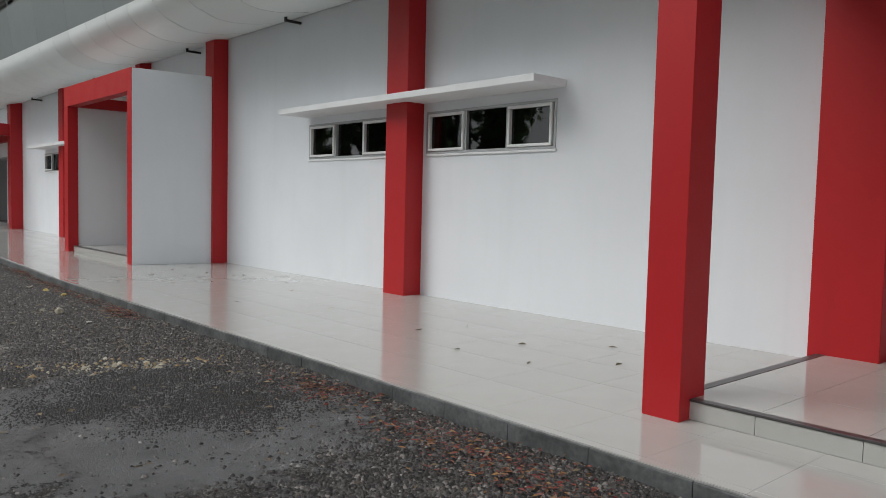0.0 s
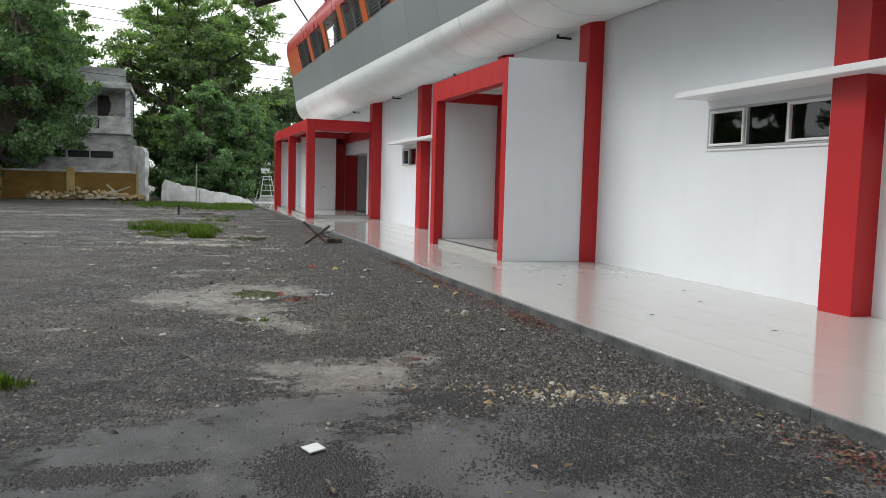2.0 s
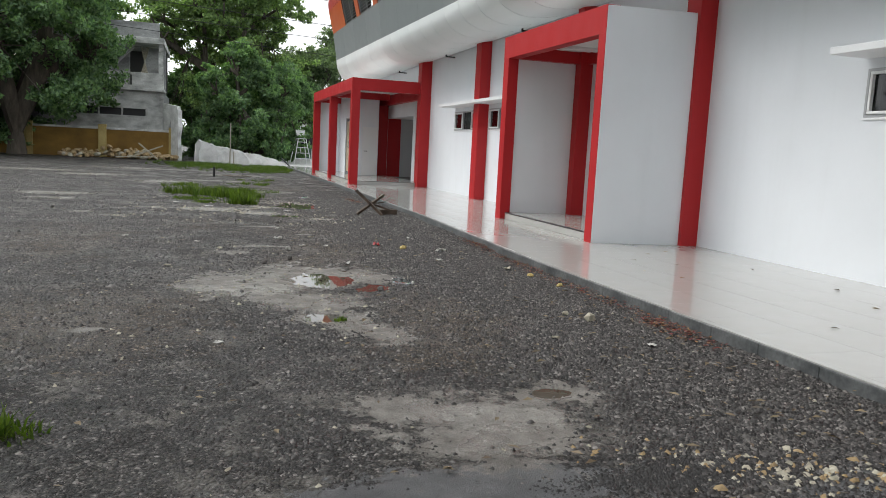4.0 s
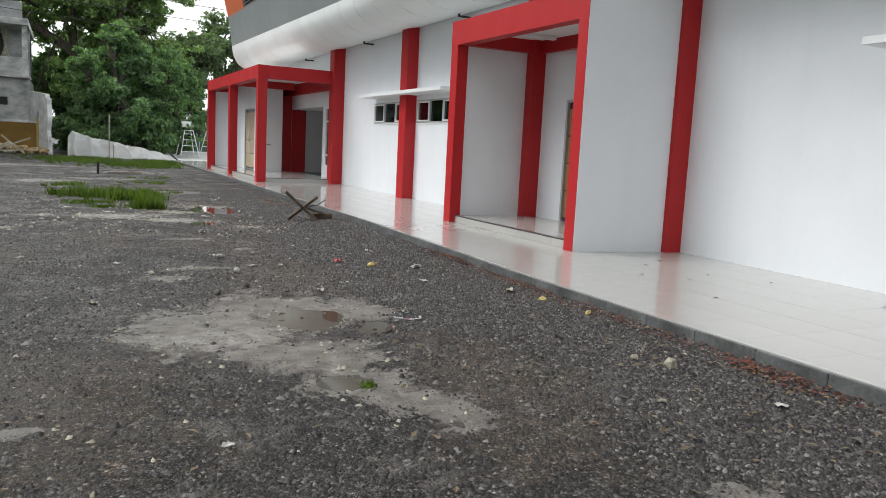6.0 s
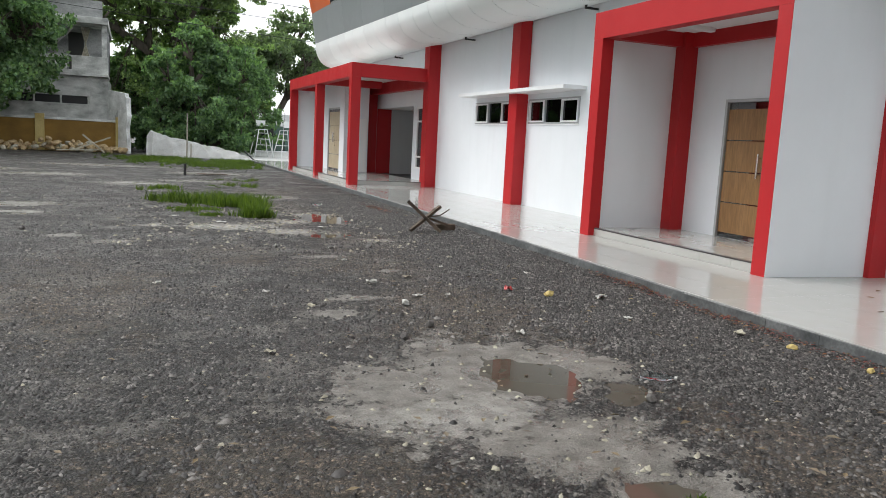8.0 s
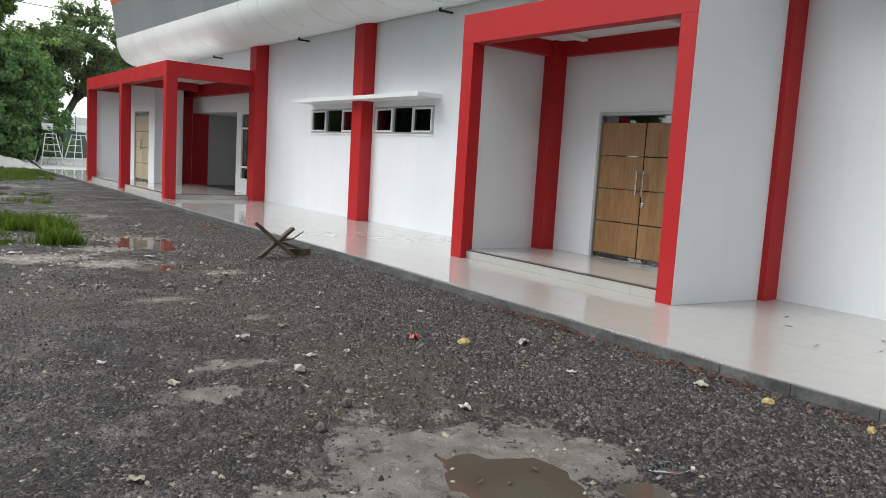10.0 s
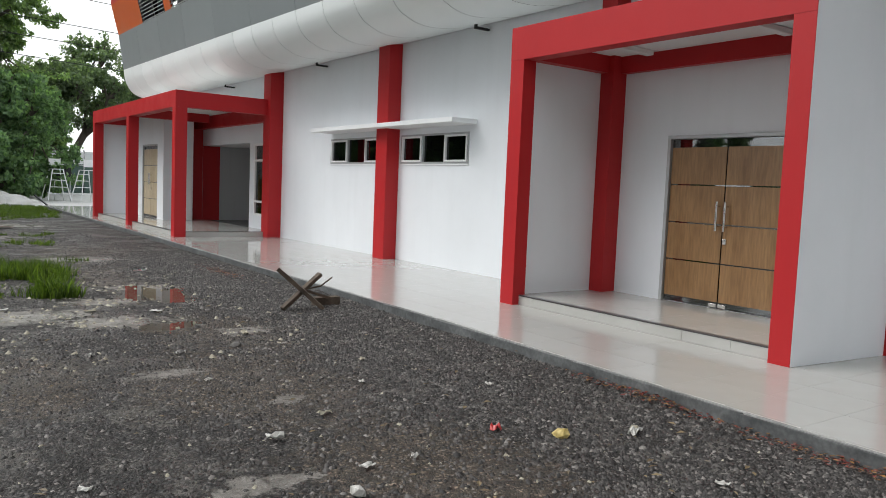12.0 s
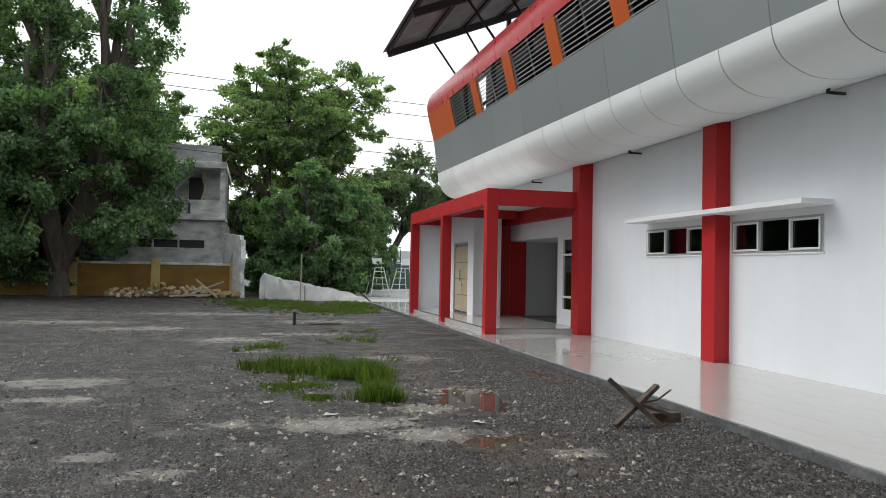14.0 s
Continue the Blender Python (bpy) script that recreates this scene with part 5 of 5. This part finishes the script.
ruin_wall()
heap = thing("rubble_heap", "heap of tan broken rubble before the ochre wall", "rubble heap", at=(0, 55.6, 0))
rng = random.Random(17)
for i in range(190):
    x = rng.uniform(-9.2, -2.4)
    h = 0.85 * math.sin(math.pi * (x + 9.5) / 7.3) ** 0.4 * (0.75 + 0.4 * noise.noise((x * 1.3, 0, 0)))
    bm = bmesh.new()
    lump(bm, rng, (0, 0, 0), rng.uniform(0.10, 0.27), 0.8)
    ob = part("rubble_block", bm, M_RUBBLE if rng.random() < 0.8 else M_PALESTONE, heap)
    d = rng.uniform(-0.6, 0.6)
    ob.location = (x, d, max(0.05, h * (1 - abs(d) / 0.9) * rng.uniform(0.3, 1)))
cross = thing("crossed_poles", "two pale poles lying crossed on the rubble", "poles", at=(-4.1, 54.2, 0))
part("pole", bm_beam(bmesh.new(), (-1.1, 0, 0.1), (0.9, 0.1, 0.9), 0.1, 0.08), M_PALESTONE, cross)
part("pole", bm_beam(bmesh.new(), (-0.5, 0, 1.0), (0.6, -0.1, 0.05), 0.1, 0.08), M_PALESTONE, cross)
part("pole", bm_beam(bmesh.new(), (-1.8, -0.2, 0.12), (0.3, -0.1, 0.2), 0.09, 0.07), M_PALESTONE, cross)


def old_house():
    """Three-storey unfinished house: plain ground floor, balcony with balusters, open upper floor, parapet."""
    h = thing("old_house", "grey weathered three-storey house with a balustraded balcony", "house", at=(-4.0, 60.2, 0))
    x0, x1 = -9.5, 0.6
    for hx in ((x0, -5.6), (-0.55, x1)):
        box("wall", *hx, 0, 0.25, 0, 6.1, M_OLDWALL, h, "", 0.01)
    box("wall", -5.6, -0.55, 0, 0.25, 0, 3.8, M_OLDWALL, h, "", 0.01)
    box("wall", -5.6, -0.55, 0, 0.25, 4.45, 6.1, M_OLDWALL, h, "", 0.01)
    w = part("window", bm_box(bmesh.new(), -5.6, -0.55, 0.12, 0.16, 3.8, 4.45), M_STEEL, h, "dark strip window")
    for xx in (-5.5, -3.9, -2.3, -0.62):
        box("frame", xx - 0.06, xx + 0.06, 0.05, 0.20, 3.8, 4.45, M_OLDWALL, w, "", 0.005)
    box("wall", x1 - 0.25, x1, 0.25, 9, 0, 6.1, M_GREYHOUSE, h, "", 0.01)
    box("balcony_slab", x0, x1 + 0.05, -0.35, 3.0, 6.1, 6.35, M_OLDWALL, h, "", 0.02)
    box("balcony_wall", -1.6, x1, -0.2, 0.05, 6.35, 7.75, M_OLDWALL, h, "", 0.02)
    box("balcony_rail", -8.0, -1.6, -0.2, 0.05, 7.5, 7.75, M_OLDWALL, h, "", 0.02)
    box("balcony_curb", -8.0, -1.6, -0.2, 0.05, 6.35, 6.6, M_OLDWALL, h, "", 0.02)
    for i in range(11):
        xx = -7.6 + i * 0.56
        bm = bmesh.new()
        prof = [(0.09, 6.6), (0.13, 6.72), (0.15, 6.85), (0.07, 7.08), (0.06, 7.2), (0.12, 7.4), (0.12, 7.5)]
        rings = [[bm.verts.new((xx + r * math.cos(a), -0.08 + r * math.sin(a), z)) for a in np.linspace(0, 6.283, 8, endpoint=False)] for r, z in prof]
        for a, b in zip(rings, rings[1:]):
            for k in range(8):
                bm.faces.new((a[k], a[(k + 1) % 8], b[(k + 1) % 8], b[k]))
        part("baluster", bm, M_OLDWALL, h, smooth=True)
    box("upper_wall", x0, -4.3, 2.6, 2.85, 6.35, 10.4, M_GREYHOUSE, h, "", 0.01)
    box("upper_wall", -3.3, -2.0, 2.6, 2.85, 6.35, 10.4, M_GREYHOUSE, h, "", 0.01)
    box("upper_wall", -1.0, x1, 2.6, 2.85, 6.35, 10.4, M_GREYHOUSE, h, "", 0.01)
    # back wall coloured dark to give the open floor its gloom
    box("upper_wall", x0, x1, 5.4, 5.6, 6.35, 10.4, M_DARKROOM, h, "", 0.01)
    for xx in (-6.2, 0.4):
        box("pillar", xx - 0.16, xx + 0.16, -0.1, 0.22, 7.75 if xx > 0 else 6.35, 10.4, M_OLDWALL, h, "", 0.01)
    for i in range(7):
        xx = -0.2 - i * 0.2
        part("bamboo_pole", bm_rod(bmesh.new(), (xx, 0.4, 6.0), (xx - 0.9 + 0.3 * i, 1.2, 10.3), 0.035, seg=6), M_PALESTONE, h)
    part("stair_beam", bm_beam(bmesh.new(), (-4.6, 1.4, 6.4), (-1.6, 1.4, 10.2), 0.5, 0.12), M_GREYHOUSE, h)
    box("roof_slab", x0, x1 + 0.05, -0.35, 9, 10.4, 10.95, M_OLDWALL, h, "", 0.02)
    box("parapet", -9.0, 0.3, -0.1, 0.12, 10.95, 12.3, M_GREYHOUSE, h, "", 0.02)
    h.scale = (0.91, 1, 0.73)
    return h


old_house()
shed = thing("low_house", "low grey house with a pale roof edge behind the wall", "house", at=(-18.4, 63.0, 0))
box("wall", -7, 5.5, 0, 5, 0, 4.4, M_GREYHOUSE, shed, "", 0.02)
box("window", -4.5, 2.8, -0.04, 0.0, 2.5, 4.0, M_STEEL, shed, "dark window opening", 0.01)
bm = bmesh.new()
vs = [bm.verts.new(p) for p in ((-8, -1.0, 4.5), (4.6, -1.0, 4.5), (4.6, 5.6, 8.0), (-8, 5.6, 8.0), (-8, -1.0, 4.65), (4.6, -1.0, 4.65), (4.6, 5.6, 8.15), (-8, 5.6, 8.15))]
for q in ((0, 1, 2, 3), (4, 5, 6, 7), (0, 1, 5, 4), (1, 2, 6, 5), (2, 3, 7, 6), (3, 0, 4, 7)):
    bm.faces.new([vs[i] for i in q])
bmesh.ops.recalc_face_normals(bm, faces=bm.faces)
part("roof", bm, M_SHEETING, shed, "pale sheet roof")


def cable(a, b, sag, r=0.018):
    cu = bpy.data.curves.new("overhead_cable", "CURVE")
    cu.dimensions, cu.bevel_depth, cu.bevel_resolution = "3D", r, 1
    sp = cu.splines.new("POLY")
    sp.points.add(24)
    for i in range(25):
        u = i / 24
        p = Vector(a).lerp(Vector(b), u)
        sp.points[i].co = (p.x, p.y, p.z - sag * 4 * u * (1 - u), 1)
    cu.materials.append(M_WIRE)
    tagged(new("overhead_cable", cu), "thin black overhead cable", "cable", "overhead cables")


for k, (z, dz, s) in enumerate(((9.6, -0.8, 0.5), (9.0, -0.9, 0.6), (8.4, -1.6, 0.5), (12.6, -1.0, 0.6), (12.1, -1.0, 0.6))):
    cable((-30, 52 + k, z + 1.2), (34, 57 + k, z + dz), s)
mast = thing("antenna_mast", "distant lattice antenna mast above the treetops", "antenna mast", at=(1.6, 150, -6.0))
for sx, sy in ((-1, -1), (1, -1), (1, 1), (-1, 1)):
    part("leg", bm_rod(bmesh.new(), (1.2 * sx, 1.2 * sy, 0), (0.5 * sx, 0.5 * sy, 45), 0.12), M_SHEETING, mast)
for z in range(20, 45, 3):
    part("brace", bm_rod(bmesh.new(), (-0.6, -0.6, z), (0.6, -0.6, z + 3), 0.08), M_SHEETING, mast)
for dx, z in ((-1.2, 42), (1.3, 43), (-1.3, 44), (1.6, 41)):
    box("antenna", dx - 0.2, dx + 0.2, -0.8, -0.5, z, z + 2.2, M_SHEETING, mast, "", 0.02)


# ---- loose stones ----
GX, GY = np.meshgrid(np.arange(-8, 4.2, 0.08), np.arange(0, 47, 0.08))
GROUND = np.vectorize(ground_z)(GX, GY)


def sampled(grid, x, y):
    """The grid's values between its knots."""
    u, v = (x + 8) / 0.08, y / 0.08
    i, j = np.clip(u.astype(int), 0, grid.shape[1] - 2), np.clip(v.astype(int), 0, grid.shape[0] - 2)
    u, v = u - i, v - j
    return (grid[j, i] * (1 - u) + grid[j, i + 1] * u) * (1 - v) + (grid[j + 1, i] * (1 - u) + grid[j + 1, i + 1] * u) * v


def stones(name, label, count, area, size, material, seed, keep=None):
    """Angular crushed stones bedded in the ground, each with a five-sided foot and a ridge, joined."""
    nr = np.random.RandomState(seed)
    x0, x1, y0, y1 = area
    got, n = [], 0
    while n < count:
        p = np.stack([nr.uniform(x0, x1, count), nr.uniform(y0, y1, count)])
        ok = p[0] < np.interp(p[1], [-20, 13, 19, 30, 60], [3.31, 3.33, 3.58, 3.72, 3.95]) - 0.03
        if keep is not None:
            ok &= nr.rand(count) < sampled(keep, *p)
        got.append(p[:, ok])
        n += int(ok.sum())
    x, y = np.concatenate(got, axis=1)[:, :count]
    s = (size * (0.45 + 0.9 * nr.rand(count) ** 2 + 0.25 * nr.rand(count)))[:, None]
    ang = np.arange(5) * 2 * math.pi / 5 + nr.uniform(-0.42, 0.42, (count, 5))
    rad = s * nr.uniform(0.75, 1.25, (count, 5))
    px, py = rad * np.cos(ang) * nr.uniform(0.9, 1.4, (count, 1)), rad * np.sin(ang) * nr.uniform(0.65, 1.0, (count, 1))
    tx = s * np.stack([nr.uniform(0.15, 0.6, count), -nr.uniform(0.15, 0.6, count)], 1)
    ty = s * nr.uniform(-0.3, 0.3, (count, 2))
    lx, ly = np.concatenate([px, tx], 1), np.concatenate([py, ty], 1)
    lz = np.concatenate([s * nr.uniform(-0.3, 0.12, (count, 5)), s * nr.uniform(0.35, 0.95, (count, 2))], 1)
    turn = nr.uniform(0, 2 * math.pi, (count, 1))
    cs, sn = np.cos(turn), np.sin(turn)
    verts = np.stack([x[:, None] + lx * cs - ly * sn, y[:, None] + lx * sn + ly * cs, sampled(GROUND, x, y)[:, None] + lz], 2).reshape(-1, 3)
    tri = np.array([(0, 1, 5), (4, 0, 5), (1, 2, 6), (2, 3, 6), (3, 4, 6), (1, 6, 5), (4, 5, 6)])
    faces = (tri[None] + (np.arange(count) * 7)[:, None, None]).reshape(-1)
    me = bpy.data.meshes.new(name)
    me.vertices.add(count * 7)
    me.vertices.foreach_set("co", verts.ravel())
    me.loops.add(len(faces))
    me.loops.foreach_set("vertex_index", faces)
    me.polygons.add(count * 7)
    me.polygons.foreach_set("loop_start", np.arange(count * 7) * 3)
    me.update(calc_edges=True)
    me.materials.append(material)
    return tagged(new(name, me), label, "gravel", kind="stuff")


# thick along the kerb, thinning towards the trodden yard
clear = np.maximum(strongest(GX, GY, MUD), strongest(GX, GY, TAR))
KERBSIDE = np.clip((GX - 0.9 + 0.5 * rough_at(GX, GY * 0.6, 2)) / 1.2, 0.10, 1) * (1 - 0.95 * np.minimum(1, clear * 1.5)) * (0.6 + 0.6 * rough_at(GX * 1.5, GY * 1.5, 6))
KERBSIDE[strongest(GX, GY, PUDDLES) > 0.45] = 0.02
# chippings keep off the puddles, the silty mud and the smooth asphalt
bare = np.max([strongest(GX, GY, PUDDLES), 0.3 * strongest(GX, GY, BROWN), 0.85 * strongest(GX, GY, MUD), strongest(GX, GY, TAR)], axis=0)
LOOSE = (1 - 0.97 * np.minimum(1, bare * 1.6)) * (0.5 + 0.8 * rough_at(GX * 0.9, GY * 0.9, 8))
HEAPED = np.clip(1.7 * strongest(GX, GY, PILE) + 0.35 * rough_at(GX * 4, GY * 4, 31) - 0.45, 0, 1)
DAMP = np.clip(1.5 * strongest(GX, GY, [(2.1, 6.1, 0.75, 0.5), (2.3, 5.2, 0.8, 0.7), (1.5, 5.6, 0.5, 0.4)]) + 0.4 * rough_at(GX * 3, GY * 3, 33) - 0.4, 0, 1)
TRODDEN = np.clip(0.45 + 0.9 * rough_at(GX * 1.4, GY * 1.4, 35), 0.05, 1) * (1 - np.minimum(1, 1.6 * np.maximum(strongest(GX, GY, PUDDLES), 0.8 * strongest(GX, GY, MUD))))

stones("gravel", "dark angular crushed stone along the kerb", 62000, (-0.5, 3.34, 1.2, 14), 0.0135, M_STONE, 1, KERBSIDE)
stones("gravel", "dark angular crushed stone along the kerb", 30000, (-0.5, 3.6, 14, 28), 0.0165, M_STONE, 2, KERBSIDE)
stones("gravel", "fine loose chippings over the yard", 60000, (-4.5, 3.4, 4, 19), 0.0105, M_STONE, 3, LOOSE)
stones("gravel", "fine loose chippings over the yard", 12000, (-6, 3.4, 15, 30), 0.014, M_STONE, 7, LOOSE)
stones("gravel", "coarse stones strewn in the yard", 1500, (-7, 3.5, 3, 45), 0.026, M_STONE, 4, LOOSE)
stones("gravel", "dark loose gravel heaped on the damp asphalt", 26000, (-2.2, 2.6, 4.0, 7.4), 0.0085, M_WETSTONE, 8, HEAPED)
stones("gravel", "dark damp chippings over the asphalt by the kerb", 20000, (0.6, 3.3, 4.0, 7.2), 0.0085, M_WETSTONE, 14, DAMP)
stones("gravel", "flat coarse stones trodden into the yard", 9000, (-4.5, 2.4, 9, 20), 0.017, M_STONE, 15, TRODDEN)
stones("gravel", "flat coarse stones trodden into the yard", 5000, (-6.5, 2.6, 18, 34), 0.024, M_STONE, 16, TRODDEN)
stones("pale_stones", "line of pale broken stones across the yard", 110, (0.9, 3.2, 6.1, 7.8), 0.021, M_PALESTONE, 5, np.exp(-((GX - 2.05) / 0.6) ** 2 - ((GY - 7.05 + 0.35 * (GX - 1.3)) / 0.2) ** 2))
stones("tan_stones", "tan broken stones strewn across the yard", 130, (0.9, 3.2, 6.1, 7.8), 0.019, M_RUBBLE, 9, np.exp(-((GX - 2.05) / 0.65) ** 2 - ((GY - 7.05 + 0.35 * (GX - 1.3)) / 0.2) ** 2))
stones("pale_stones", "pale stone chips scattered over the mud", 750, (-4, 3.3, 5, 34), 0.0135, M_PALESTONE, 6)

stones("pale_stones", "flat pale chips lying round the puddles", 420, (-2.4, 2.4, 18.0, 25), 0.026, M_PALESTONE, 12, 0.15 + 0.85 * strongest(GX, GY, MUD))
stones("pale_stones", "flat pale chips lying on the mud", 160, (-1.5, 1.6, 9.2, 15.5), 0.018, M_PALESTONE, 13, 0.2 + 0.8 * strongest(GX, GY, MUD))

# ---- walkway tiles ----
NEAR = (1.5, 28.0)
tile_meshes = {}
far_bm = bmesh.new()
made = 0
ROWS_Y = np.arange(-7.8, 49.8, 0.6)
for y in ROWS_Y:
    ya, yb = y + 0.001, y + 0.599
    for i in range(7):
        xb, xa = 7.0 - 0.6 * i - 0.0015, 7.0 - 0.6 * (i + 1) + 0.0015
        k = max(kerb_x(ya), kerb_x(yb)) + 0.004
        cut = xa < k
        if xb - max(xa, k) < 0.03:
            continue
        xl = max(xa, k)
        near = NEAR[0] <= y <= NEAR[1] and made < 300
        if near:
            key = round(xb - xl, 2) if cut else "whole"
            if key not in tile_meshes:
                w = xb - xl
                tile_meshes[key] = mesh_of("floor_tile", bm_box(bmesh.new(), -w, 0, 0, yb - ya, -0.01, 0, 0.0005), M_TILE)
            ob = new("floor_tile", tile_meshes[key])
            ob.location = (xb, ya, ZP + 0.0003 * noise.noise((xb * 3, ya * 3, 0)))
            ob.parent = pavement
            made += 1
        else:
            vs = [far_bm.verts.new(p) for p in ((xl, ya, ZP), (xb, ya, ZP), (xb, yb, ZP), (xl, yb, ZP))]
            far_bm.faces.new(vs)
tagged(part("floor_tiles", far_bm, M_TILE, pavement), kind="stuff")
